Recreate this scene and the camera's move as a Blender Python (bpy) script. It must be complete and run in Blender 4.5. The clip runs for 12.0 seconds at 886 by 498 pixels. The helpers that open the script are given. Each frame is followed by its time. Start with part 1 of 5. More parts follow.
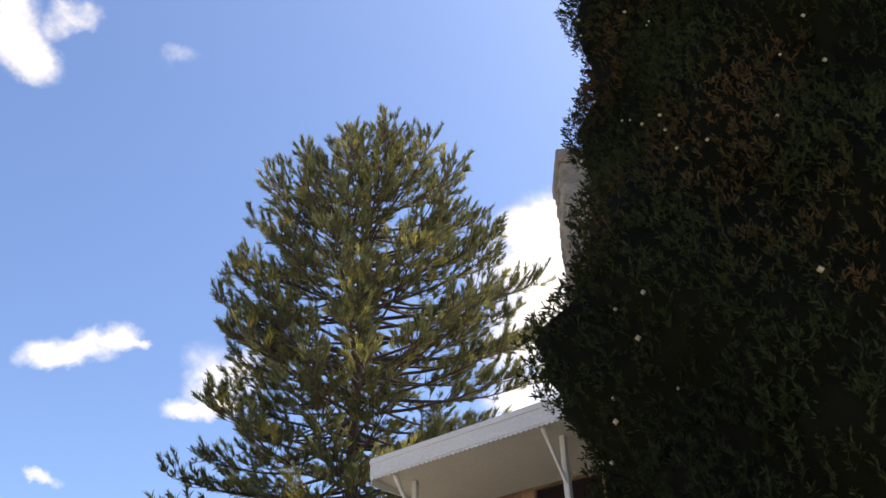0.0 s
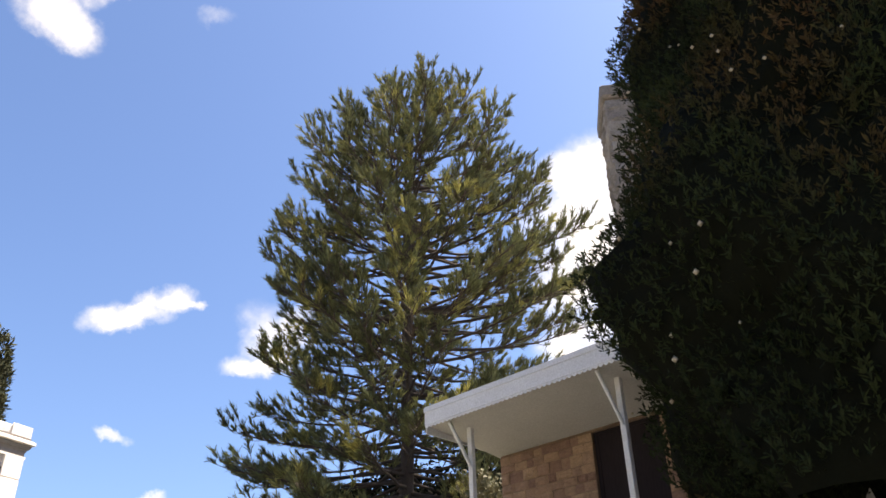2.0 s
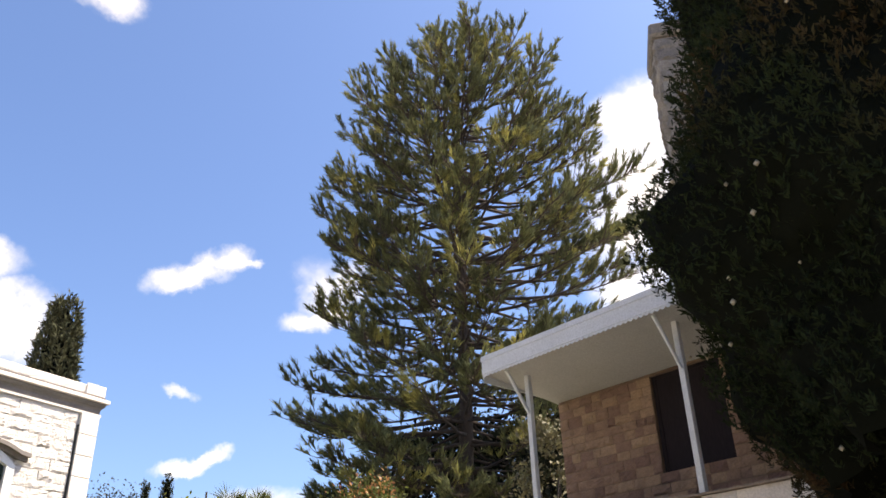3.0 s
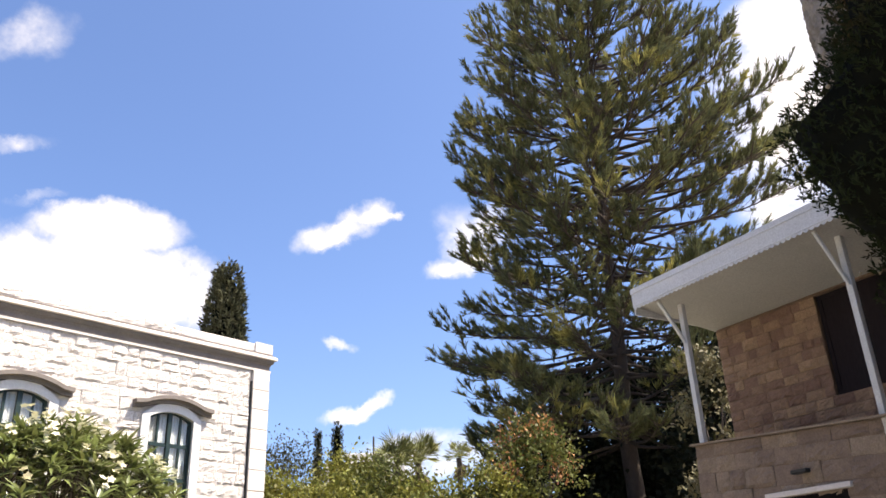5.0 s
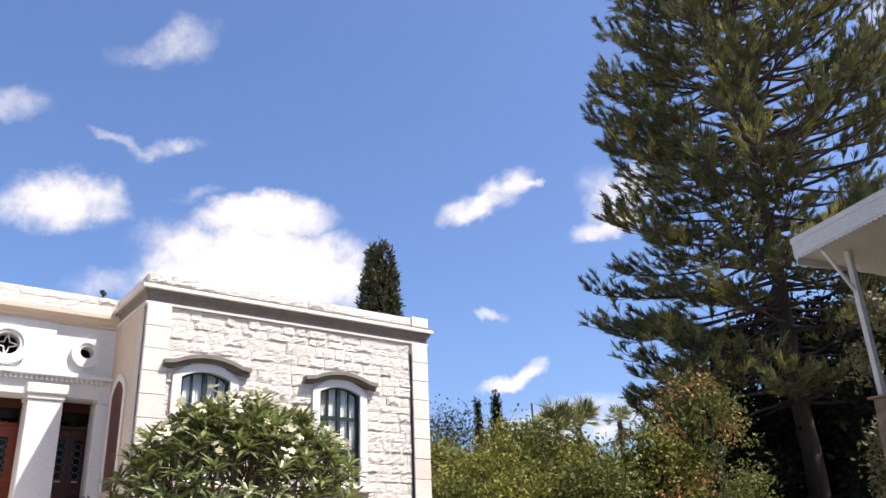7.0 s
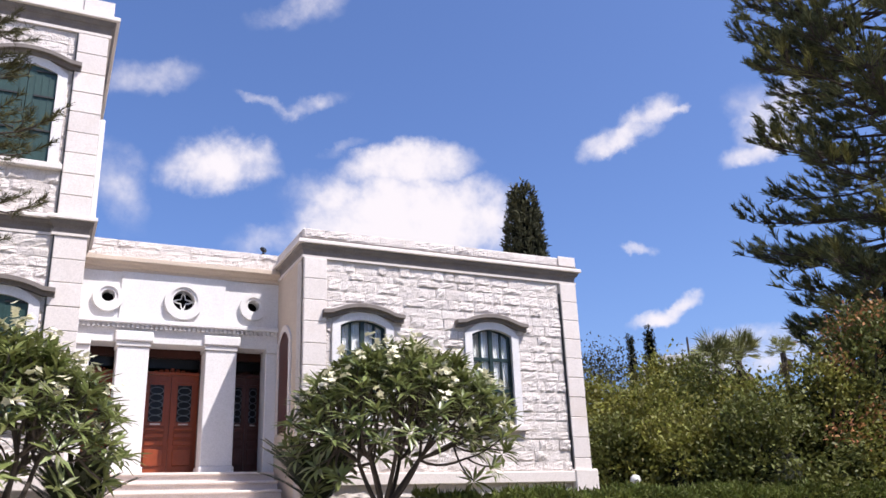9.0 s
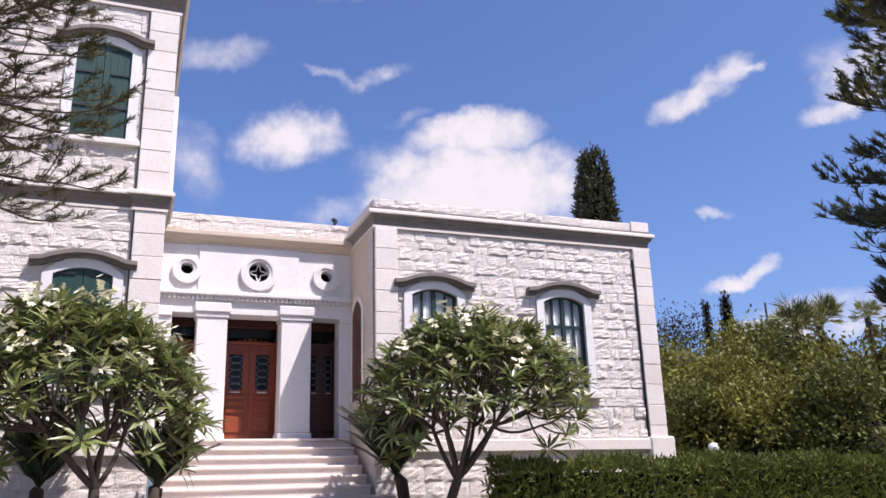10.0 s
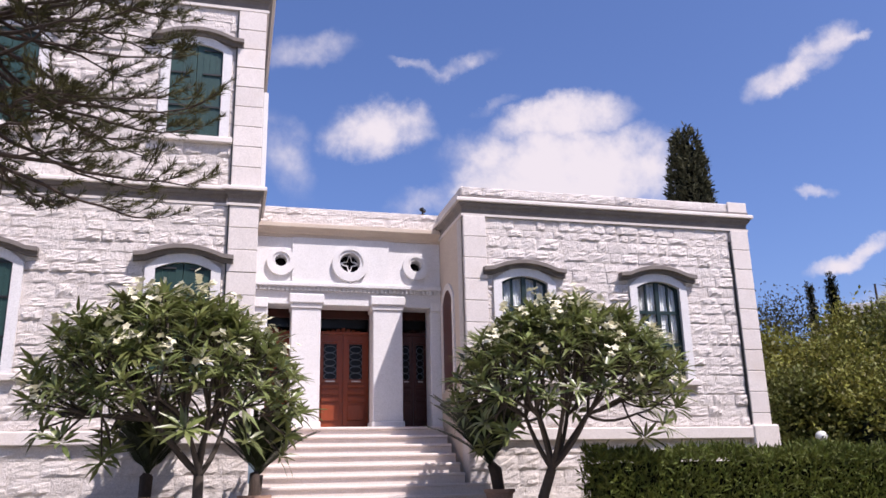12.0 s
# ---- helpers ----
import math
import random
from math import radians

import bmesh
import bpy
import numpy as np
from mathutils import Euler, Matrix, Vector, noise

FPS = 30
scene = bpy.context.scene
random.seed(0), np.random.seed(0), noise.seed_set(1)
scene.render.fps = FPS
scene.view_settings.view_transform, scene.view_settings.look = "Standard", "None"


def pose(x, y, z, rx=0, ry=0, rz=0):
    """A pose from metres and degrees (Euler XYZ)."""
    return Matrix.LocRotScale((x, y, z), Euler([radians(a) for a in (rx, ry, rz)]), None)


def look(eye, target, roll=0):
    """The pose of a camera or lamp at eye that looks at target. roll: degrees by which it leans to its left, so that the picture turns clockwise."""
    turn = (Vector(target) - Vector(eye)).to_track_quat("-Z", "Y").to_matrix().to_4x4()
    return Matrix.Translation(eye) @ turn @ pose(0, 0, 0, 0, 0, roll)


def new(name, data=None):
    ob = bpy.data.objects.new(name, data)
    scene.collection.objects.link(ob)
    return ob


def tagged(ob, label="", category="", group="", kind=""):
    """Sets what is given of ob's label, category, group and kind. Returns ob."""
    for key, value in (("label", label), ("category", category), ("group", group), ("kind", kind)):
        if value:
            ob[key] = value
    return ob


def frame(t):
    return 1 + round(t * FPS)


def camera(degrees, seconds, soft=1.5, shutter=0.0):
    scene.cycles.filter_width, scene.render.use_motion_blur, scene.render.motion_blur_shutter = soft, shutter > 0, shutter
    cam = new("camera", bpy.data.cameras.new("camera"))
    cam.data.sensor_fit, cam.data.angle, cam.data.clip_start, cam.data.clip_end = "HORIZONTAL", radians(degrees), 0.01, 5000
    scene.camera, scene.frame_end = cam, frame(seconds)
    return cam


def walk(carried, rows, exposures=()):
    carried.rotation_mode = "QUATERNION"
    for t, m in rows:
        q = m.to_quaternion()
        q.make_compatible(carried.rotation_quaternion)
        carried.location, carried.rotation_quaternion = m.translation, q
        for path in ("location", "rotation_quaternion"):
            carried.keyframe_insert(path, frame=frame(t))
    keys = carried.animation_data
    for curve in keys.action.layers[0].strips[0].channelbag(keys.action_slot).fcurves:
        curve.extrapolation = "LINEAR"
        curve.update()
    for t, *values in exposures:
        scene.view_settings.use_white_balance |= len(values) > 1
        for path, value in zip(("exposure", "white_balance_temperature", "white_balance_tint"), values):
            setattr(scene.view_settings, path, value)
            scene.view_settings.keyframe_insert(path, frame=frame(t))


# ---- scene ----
cam = camera(57.0, 12.0, soft=1.6)
# seconds, the camera's turn in degrees about x, y and z, then where it is: it pans on the spot with a slight sway of the hand
ROWS = [
    (0.0, 124.48, 0.93, -66.73, -0.113, -0.079, 1.441),
    (0.5, 124.25, 1.12, -66.23, -0.041, -0.066, 1.437),
    (1.0, 123.61, 1.21, -65.41, 0.027, -0.050, 1.465),
    (1.5, 122.55, 1.25, -64.29, 0.074, -0.016, 1.489),
    (2.0, 121.07, 1.42, -62.59, 0.084, 0.003, 1.504),
    (2.5, 119.46, 1.38, -60.74, 0.060, 0.003, 1.499),
    (3.0, 117.72, 1.63, -58.34, 0.065, -0.002, 1.504),
    (5.0, 113.96, 2.20, -47.26, 0.074, 0.030, 1.527),
    (5.5, 113.55, 2.30, -44.41, 0.046, 0.035, 1.514),
    (6.0, 113.13, 2.28, -41.68, 0.004, 0.017, 1.500),
    (6.5, 112.69, 2.27, -38.95, -0.013, -0.014, 1.494),
    (7.0, 112.21, 2.26, -36.22, -0.025, -0.046, 1.479),
    (9.0, 108.45, 2.09, -25.57, -0.038, -0.059, 1.509),
    (9.5, 107.17, 1.90, -23.08, -0.039, -0.021, 1.513),
    (10.0, 106.43, 1.64, -20.66, -0.039, 0.010, 1.514),
    (10.5, 106.17, 1.36, -18.29, -0.033, 0.038, 1.527),
    (11.0, 106.03, 1.20, -16.42, -0.041, 0.067, 1.527),
    (11.5, 105.87, 1.17, -15.05, -0.030, 0.078, 1.528),
    (12.0, 105.75, 1.24, -14.24, 0.006, 0.089, 1.533),
]
EXPOSURES = [(0.0, 1.42, 7650, 8), (2.5, 1.45, 7600, 9), (5.0, 1.42, 7350, 11), (7.0, 1.07, 6900, 11), (9.0, 0.80, 6400, 16), (12.0, 0.60, 6400, 22)]
walk(cam, [(t, pose(x, y, z, rx, ry, rz)) for t, rx, ry, rz, x, y, z in ROWS], EXPOSURES)

# ---------------------------------------------------------------- world, sun
SUN_ELEVATION, SUN_AZIMUTH = radians(58.4), radians(142.4)   # azimuth from +y towards +x
world = bpy.data.worlds.new("sky")
scene.world = world
world.use_nodes = True
wt = world.node_tree
wt.nodes.clear()


def wn(kind, **values):
    n = wt.nodes.new(kind)
    for key, value in values.items():
        setattr(n, key, value)
    return n


def wmath(op, a, b=None, c=None):
    n = wn("ShaderNodeMath", operation=op)
    for i, v in enumerate((a, b, c)):
        if v is None:
            continue
        if isinstance(v, (int, float)):
            n.inputs[i].default_value = v
        else:
            wt.links.new(v, n.inputs[i])
    return n.outputs[0]


sky = wn("ShaderNodeTexSky", sky_type="NISHITA", sun_disc=False)
sky.sun_elevation, sky.sun_rotation = SUN_ELEVATION, SUN_AZIMUTH
sky.air_density, sky.dust_density, sky.ozone_density = 1.0, 1.8, 1.5
coord = wn("ShaderNodeTexCoord").outputs["Generated"]
warp = wn("ShaderNodeTexNoise")
warp.inputs["Scale"].default_value, warp.inputs["Detail"].default_value, warp.inputs["Roughness"].default_value = 14.0, 6.0, 0.62
wt.links.new(coord, warp.inputs["Vector"])
shift = wn("ShaderNodeVectorMath", operation="SUBTRACT")
wt.links.new(warp.outputs["Color"], shift.inputs[0])
shift.inputs[1].default_value = (0.5, 0.5, 0.5)
bend = wn("ShaderNodeVectorMath", operation="SCALE")
wt.links.new(shift.outputs[0], bend.inputs[0])
bend.inputs["Scale"].default_value = 0.06
moved = wn("ShaderNodeVectorMath", operation="ADD")
wt.links.new(coord, moved.inputs[0])
wt.links.new(bend.outputs[0], moved.inputs[1])
fine = wn("ShaderNodeTexNoise")
fine.inputs["Scale"].default_value, fine.inputs["Detail"].default_value, fine.inputs["Roughness"].default_value = 26.0, 7.0, 0.6
wt.links.new(coord, fine.inputs["Vector"])
cover = []


def cloud(azimuth, elevation, long, high, tilt, strength):
    """One puff of cloud: where it stands, half its length and height, its tilt, all in degrees."""
    a, e, k = radians(azimuth), radians(elevation), radians(tilt)
    c = Vector((math.sin(a) * math.cos(e), math.cos(a) * math.cos(e), math.sin(e)))
    r = Vector((math.cos(a), -math.sin(a), 0))
    u = r.cross(c)
    r, u = r * math.cos(k) + u * math.sin(k), u * math.cos(k) - r * math.sin(k)
    dots = []
    for v in (c, r / math.tan(radians(long)), u / math.tan(radians(high))):
        n = wn("ShaderNodeVectorMath", operation="DOT_PRODUCT")
        wt.links.new(moved.outputs[0], n.inputs[0])
        n.inputs[1].default_value = v
        dots.append(n.outputs["Value"])
    ahead = wmath("MAXIMUM", dots[0], 0.02)
    x, y = wmath("DIVIDE", dots[1], ahead), wmath("DIVIDE", dots[2], ahead)
    far = wmath("ADD", wmath("MULTIPLY", x, x), wmath("MULTIPLY", y, y))
    puff = wmath("MULTIPLY", wmath("MAXIMUM", wmath("SUBTRACT", 1.6, far), 0.0), strength * 0.72)
    cover.append(puff)


cloud(23.8, 20.9, 7.82, 2.83, -10, 1.5)
cloud(23.5, 24.3, 4.66, 1.70, 3, 1.35)
cloud(23.0, 19.5, 7.40, 2.07, -3, 1.5)
cloud(18.9, 25.9, 1.68, 0.4, 20, 0.4)
cloud(28.8, 22.0, 2.88, 1.70, -3, 0.9)
cloud(9.6, 24.1, 3.84, 1.81, 10, 1.3)
cloud(12.3, 24.9, 2.17, 0.75, -29, 0.8)
cloud(13.1, 28.4, 1.70, 0.42, -14, 0.55)
cloud(16.6, 28.6, 2.52, 0.6, 16, 0.65)
cloud(39.9, 25.3, 2.74, 1.06, 20, 1.0)
cloud(42.1, 26.7, 2.05, 0.98, 11, 1.0)
cloud(44.0, 26.7, 1.25, 0.34, -5, 0.9)
cloud(40.5, 17.4, 1.16, 0.41, -4, 0.8)
cloud(40.9, 12.9, 1.78, 0.64, 7, 1.0)
cloud(42.7, 13.4, 1.51, 0.53, 14, 0.9)
cloud(4.4, 29.3, 3.07, 1.13, 17, 0.6)
cloud(2.9, 22.0, 3.26, 1.70, -62, 0.6)
cloud(13.7, 19.1, 2.59, 1.06, 11, 0.6)
cloud(15.0, 34.3, 2.78, 0.83, 7, 0.5)
cloud(49.7, 22.7, 2.59, 0.94, 1, 1.0)
cloud(50.9, 25.3, 2.60, 1.51, -33, 0.6)
cloud(45.8, 9.7, 5.49, 1.43, 1, 0.9)
cloud(30.3, 42.4, 2.50, 1.70, -12, 1.0)
cloud(29.0, 44.0, 2.37, 1.70, -50, 1.0)
cloud(32.9, 45.3, 1.92, 0.98, 51, 0.8)
cloud(75.2, 34.4, 5.25, 3.02, 33, 1.1)
cloud(75.9, 29.8, 6.09, 3.58, 46, 1.1)
cloud(73.5, 24.1, 3.11, 1.51, 10, 1.0)
cloud(42.3, 45.2, 1.34, 0.60, 31, 0.4)
cloud(16.4, 35.2, 2.38, 1.43, 38, 0.6)
cloud(50.9, 24.9, 3.18, 1.51, 48, 0.9)
total = cover[0]
for puff in cover[1:]:
    total = wmath("MAXIMUM", total, puff)
ragged = wmath("ADD", total, wmath("MULTIPLY", wmath("SUBTRACT", fine.outputs["Fac"], 0.5), wmath("MULTIPLY", wmath("MINIMUM", total, 0.9), 2.4)))
ramp = wn("ShaderNodeMapRange", interpolation_type="SMOOTHSTEP")
ramp.inputs["From Min"].default_value, ramp.inputs["From Max"].default_value = 0.02, 1.6
wt.links.new(ragged, ramp.inputs["Value"])
mix = wn("ShaderNodeMix", data_type="RGBA")
wt.links.new(ramp.outputs[0], mix.inputs["Factor"])
tint = wn("ShaderNodeMix", data_type="RGBA", blend_type="MULTIPLY")
tint.inputs["Factor"].default_value = 1.0
wt.links.new(sky.outputs["Color"], tint.inputs[6])
tint.inputs[7].default_value = (0.82, 1.0, 1.36, 1.0)
wt.links.new(tint.outputs[2], mix.inputs[6])
mix.inputs[7].default_value = (7.2, 6.95, 7.05, 1.0)
back = wn("ShaderNodeBackground")
back.inputs["Strength"].default_value = 0.078
wt.links.new(mix.outputs[2], back.inputs["Color"])
wt.links.new(back.outputs[0], wn("ShaderNodeOutputWorld").inputs["Surface"])

sun_dir = Vector((math.sin(SUN_AZIMUTH) * math.cos(SUN_ELEVATION), math.cos(SUN_AZIMUTH) * math.cos(SUN_ELEVATION), math.sin(SUN_ELEVATION)))
sun = new("sun", bpy.data.lights.new("sun", "SUN"))
sun.data.energy, sun.data.angle, sun.data.color = 4.6, radians(0.6), (1.0, 0.95, 0.88)
sun.matrix_world = look(sun_dir * 60, (0, 0, 0))


# ---------------------------------------------------------------- materials
def material(name, colour, rough=0.7, second=None, scale=6.0, detail_scale=60.0, bump=0.15, metal=0.0, spread=0.0, patch=None, patch_scale=0.7,
             patch_at=(0.5, 0.7), by="object", translucent=0.0, bump_distance=0.01, stretch=(1, 1, 1), gloss=None):
    """A surface with grain at two scales, optional patches of a second look, and a tone that differs from piece to piece."""
    m = bpy.data.materials.new(name)
    m.use_nodes = True
    nt = m.node_tree
    b = nt.nodes["Principled BSDF"]
    b.inputs["Roughness"].default_value, b.inputs["Metallic"].default_value = rough, metal
    b.inputs["Specular IOR Level"].default_value = gloss if gloss is not None else 0.18 if by == "island" else 0.5
    mp = nt.nodes.new("ShaderNodeMapping")
    mp.inputs["Scale"].default_value = stretch
    geo = nt.nodes.new("ShaderNodeNewGeometry")
    nt.links.new(geo.outputs["Position"], mp.inputs["Vector"])

    def noise_at(s, detail=5.0, rough_n=0.6):
        n = nt.nodes.new("ShaderNodeTexNoise")
        n.inputs["Scale"].default_value, n.inputs["Detail"].default_value, n.inputs["Roughness"].default_value = s, detail, rough_n
        nt.links.new(mp.outputs[0], n.inputs["Vector"])
        return n.outputs["Fac"]

    def ramp_of(fac, lo, hi):
        r = nt.nodes.new("ShaderNodeMapRange")
        r.inputs["From Min"].default_value, r.inputs["From Max"].default_value = lo, hi
        nt.links.new(fac, r.inputs["Value"])
        return r.outputs[0]

    def mixed(fac, a, c):
        x = nt.nodes.new("ShaderNodeMix")
        x.data_type = "RGBA"
        nt.links.new(fac, x.inputs["Factor"])
        for i, v in ((6, a), (7, c)):
            if isinstance(v, tuple):
                x.inputs[i].default_value = (*v, 1)
            else:
                nt.links.new(v, x.inputs[i])
        return x.outputs[2]

    second = second or tuple(c * 0.78 for c in colour)
    col = mixed(ramp_of(noise_at(scale), 0.3, 0.72), colour, second)
    col = mixed(ramp_of(noise_at(detail_scale, 3.0), 0.35, 0.95), col, tuple(c * 0.62 for c in second))
    if patch:
        col = mixed(ramp_of(noise_at(patch_scale, 4.0), *patch_at), col, patch)
    if spread:
        if by == "island":
            rnd = geo.outputs["Random Per Island"]
        else:
            rnd = nt.nodes.new("ShaderNodeObjectInfo").outputs["Random"]
        hs = nt.nodes.new("ShaderNodeHueSaturation")
        nt.links.new(col, hs.inputs["Color"])
        vr = nt.nodes.new("ShaderNodeMapRange")
        vr.inputs["To Min"].default_value, vr.inputs["To Max"].default_value = 1 - spread, 1 + spread
        nt.links.new(rnd, vr.inputs["Value"])
        nt.links.new(vr.outputs[0], hs.inputs["Value"])
        hr = nt.nodes.new("ShaderNodeMapRange")
        hr.inputs["To Min"].default_value, hr.inputs["To Max"].default_value = 0.5 - spread * 0.045, 0.5 + spread * 0.045
        nt.links.new(rnd, hr.inputs["Value"])
        nt.links.new(hr.outputs[0], hs.inputs["Hue"])
        col = hs.outputs[0]
    nt.links.new(col, b.inputs["Base Color"])
    if bump:
        bp = nt.nodes.new("ShaderNodeBump")
        bp.inputs["Strength"].default_value, bp.inputs["Distance"].default_value = bump, bump_distance
        nt.links.new(noise_at(detail_scale * 0.6, 6.0, 0.65), bp.inputs["Height"])
        nt.links.new(bp.outputs[0], b.inputs["Normal"])
    if translucent:
        tr = nt.nodes.new("ShaderNodeBsdfTranslucent")
        nt.links.new(col, tr.inputs["Color"])
        ms = nt.nodes.new("ShaderNodeMixShader")
        ms.inputs["Fac"].default_value = translucent
        nt.links.new(b.outputs[0], ms.inputs[1])
        nt.links.new(tr.outputs[0], ms.inputs[2])
        nt.links.new(ms.outputs[0], nt.nodes["Material Output"].inputs["Surface"])
    return m


M_ROUGH = material("rough_limestone", (0.74, 0.68, 0.64), 0.9, (0.65, 0.59, 0.55), 5, 45, 0.75, spread=0.07, patch=(0.46, 0.40, 0.36), patch_scale=2.6, patch_at=(0.64, 0.85), bump_distance=0.035)
M_MORTAR = material("pale_mortar", (0.65, 0.60, 0.565), 0.95, None, 8, 70, 0.4)
M_SMOOTH = material("dressed_limestone", (0.73, 0.67, 0.635), 0.8, (0.67, 0.61, 0.57), 3, 60, 0.15, spread=0.05, patch=(0.58, 0.49, 0.42), patch_scale=0.9, patch_at=(0.55, 0.9))
M_WHITE = material("white_painted_stone", (0.73, 0.71, 0.71), 0.7, (0.68, 0.66, 0.65), 2, 50, 0.1)
M_CREAM = material("cream_render", (0.62, 0.52, 0.42), 0.85, (0.56, 0.46, 0.37), 2, 50, 0.15)
# dark grey: shade of undersides is mixed into the weathered tone
M_HOOD = material("shaded_weathered_stone", (0.22, 0.19, 0.17), 0.85, (0.16, 0.138, 0.125), 5, 50, 0.25)
M_GREEN = material("dark_green_paint", (0.018, 0.06, 0.05), 0.45, (0.014, 0.046, 0.04), 3, 40, 0.08, stretch=(1, 1, 0.2))
M_FRAME = material("blackish_green_paint", (0.012, 0.032, 0.03), 0.4, (0.01, 0.026, 0.024), 3, 40, 0.05)
M_IRON = material("black_iron", (0.012, 0.014, 0.015), 0.5, None, 10, 80, 0.1)
M_DOOR = material("red_brown_varnished_wood", (0.30, 0.060, 0.018), 0.38, (0.22, 0.042, 0.012), 4, 50, 0.1, stretch=(1, 1, 0.12))
M_DARKWOOD = material("dark_brown_and_shaded_wood", (0.085, 0.02, 0.012), 0.45, None, 4, 50, 0.1, stretch=(1, 1, 0.12))
# near black, painting the gloom seen in openings
M_DARK = material("painted_interior_shade", (0.014, 0.012, 0.013), 1.0, None, 3, 30, 0.1, gloss=0.03)
M_DARKSHUTTER = material("blackish_brown_paint", (0.022, 0.017, 0.02), 0.8, (0.016, 0.012, 0.014), 3, 40, 0.08, gloss=0.1, stretch=(1, 1, 0.2))
M_DOORGLASS = material("dark_door_glass", (0.012, 0.013, 0.016), 0.22, None, 3, 30, 0, gloss=0.25)
M_STEEL = material("grey_blue_iron", (0.16, 0.19, 0.21), 0.5, None, 10, 60, 0.1)
M_CURTAIN = material("white_curtain", (0.62, 0.62, 0.62), 0.9, (0.55, 0.55, 0.56), 9, 60, 0.1, stretch=(1, 1, 0.05))
M_STEP = material("pale_stone_step", (0.72, 0.64, 0.60), 0.75, (0.64, 0.56, 0.51), 3, 60, 0.15, patch=(0.5, 0.42, 0.37), patch_scale=1.2, patch_at=(0.58, 0.9))
M_TAN = material("tan_sandstone", (0.29, 0.182, 0.125), 0.9, (0.195, 0.122, 0.083), 6, 45, 0.7, spread=0.28, bump_distance=0.02)
M_GREYSTONE = material("grey_beige_stone", (0.27, 0.20, 0.15), 0.9, (0.19, 0.14, 0.105), 5, 40, 0.6, spread=0.18, bump_distance=0.02)
M_CHIMNEY = material("weathered_grey_stone", (0.30, 0.265, 0.235), 0.95, (0.18, 0.155, 0.135), 4, 30, 0.8, spread=0.25, patch=(0.12, 0.105, 0.095), patch_scale=2.5, patch_at=(0.52, 0.7), bump_distance=0.04)
M_TANMORTAR = material("brown_mortar", (0.21, 0.14, 0.095), 0.95, None, 8, 70, 0.4)
M_TIN = material("white_painted_sheet_metal", (0.62, 0.63, 0.66), 0.5, (0.55, 0.56, 0.58), 2, 40, 0.05)
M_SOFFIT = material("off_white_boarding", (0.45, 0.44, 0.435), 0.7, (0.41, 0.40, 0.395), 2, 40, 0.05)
M_POST = material("white_painted_timber", (0.66, 0.66, 0.66), 0.6, (0.55, 0.55, 0.55), 6, 60, 0.1)
M_TERRACOTTA = material("pale_terracotta", (0.42, 0.27, 0.20), 0.85, (0.36, 0.22, 0.16), 6, 60, 0.2)
# pale gravel is added unseen, to bounce sunlight up under the awning
M_GROUND = material("grass_and_bounce_gravel", (0.20, 0.185, 0.11), 0.95, (0.15, 0.15, 0.07), 0.8, 25, 0.6, patch=(0.44, 0.39, 0.32), patch_scale=0.12, patch_at=(0.42, 0.52), bump_distance=0.03)
M_BARK = material("brown_bark", (0.075, 0.052, 0.04), 0.95, (0.045, 0.032, 0.026), 12, 50, 0.8, bump_distance=0.03, stretch=(1, 1, 0.3))
M_GREYBARK = material("grey_bark", (0.065, 0.05, 0.04), 0.9, (0.05, 0.04, 0.033), 10, 50, 0.5, bump_distance=0.02)
# yellow-olive patches paint sunlit clumps into the pine's green
M_PINE = material("pine_foliage", (0.18, 0.185, 0.082), 0.85, (0.068, 0.077, 0.042), 0.8, 25, 0, spread=0.35, by="island", translucent=0.18, patch=(0.40, 0.36, 0.11), patch_scale=0.55, patch_at=(0.53, 0.72))
M_PINEDARK = material("dark_pine_foliage", (0.105, 0.097, 0.036), 0.7, (0.042, 0.042, 0.02), 1.6, 25, 0, spread=0.35, by="island", translucent=0.15)
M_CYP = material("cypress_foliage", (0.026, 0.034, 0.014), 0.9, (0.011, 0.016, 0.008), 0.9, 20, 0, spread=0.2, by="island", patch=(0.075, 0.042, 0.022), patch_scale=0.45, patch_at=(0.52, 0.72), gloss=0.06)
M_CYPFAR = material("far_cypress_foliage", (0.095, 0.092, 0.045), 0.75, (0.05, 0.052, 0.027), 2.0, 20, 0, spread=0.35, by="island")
# near-black filler colour, standing in for shade deep inside foliage
M_DEPTHSHADE = material("foliage_depth_shade", (0.007, 0.008, 0.005), 0.95, None, 6, 40, 0.6, gloss=0.04)
M_CONE = material("pale_seed_cones", (0.42, 0.36, 0.27), 0.8, None, 20, 80, 0.2)
M_PLUM = material("plumeria_leaf", (0.22, 0.245, 0.08), 0.36, (0.12, 0.148, 0.05), 1.2, 20, 0, spread=0.35, by="island", translucent=0.26, gloss=0.5)
M_FLOWER = material("cream_white_petals", (0.82, 0.80, 0.66), 0.6, (0.8, 0.75, 0.5), 8, 60, 0, translucent=0.2)
M_CYCAD = material("dark_cycad_leaf", (0.034, 0.045, 0.02), 0.4, (0.022, 0.028, 0.014), 3, 20, 0, spread=0.3, by="island", translucent=0.08)
M_HEDGE = material("hedge_leaf", (0.155, 0.18, 0.04), 0.55, (0.075, 0.095, 0.022), 1.4, 20, 0, spread=0.35, by="island", translucent=0.25)
# brighter copy of the shrub leaf, with sunlight put into the colour
M_SHRUBLIT = material("yellow_green_sunlit_leaf", (0.29, 0.27, 0.06), 0.5, (0.11, 0.12, 0.03), 0.9, 20, 0, spread=0.4, by="island", translucent=0.3)
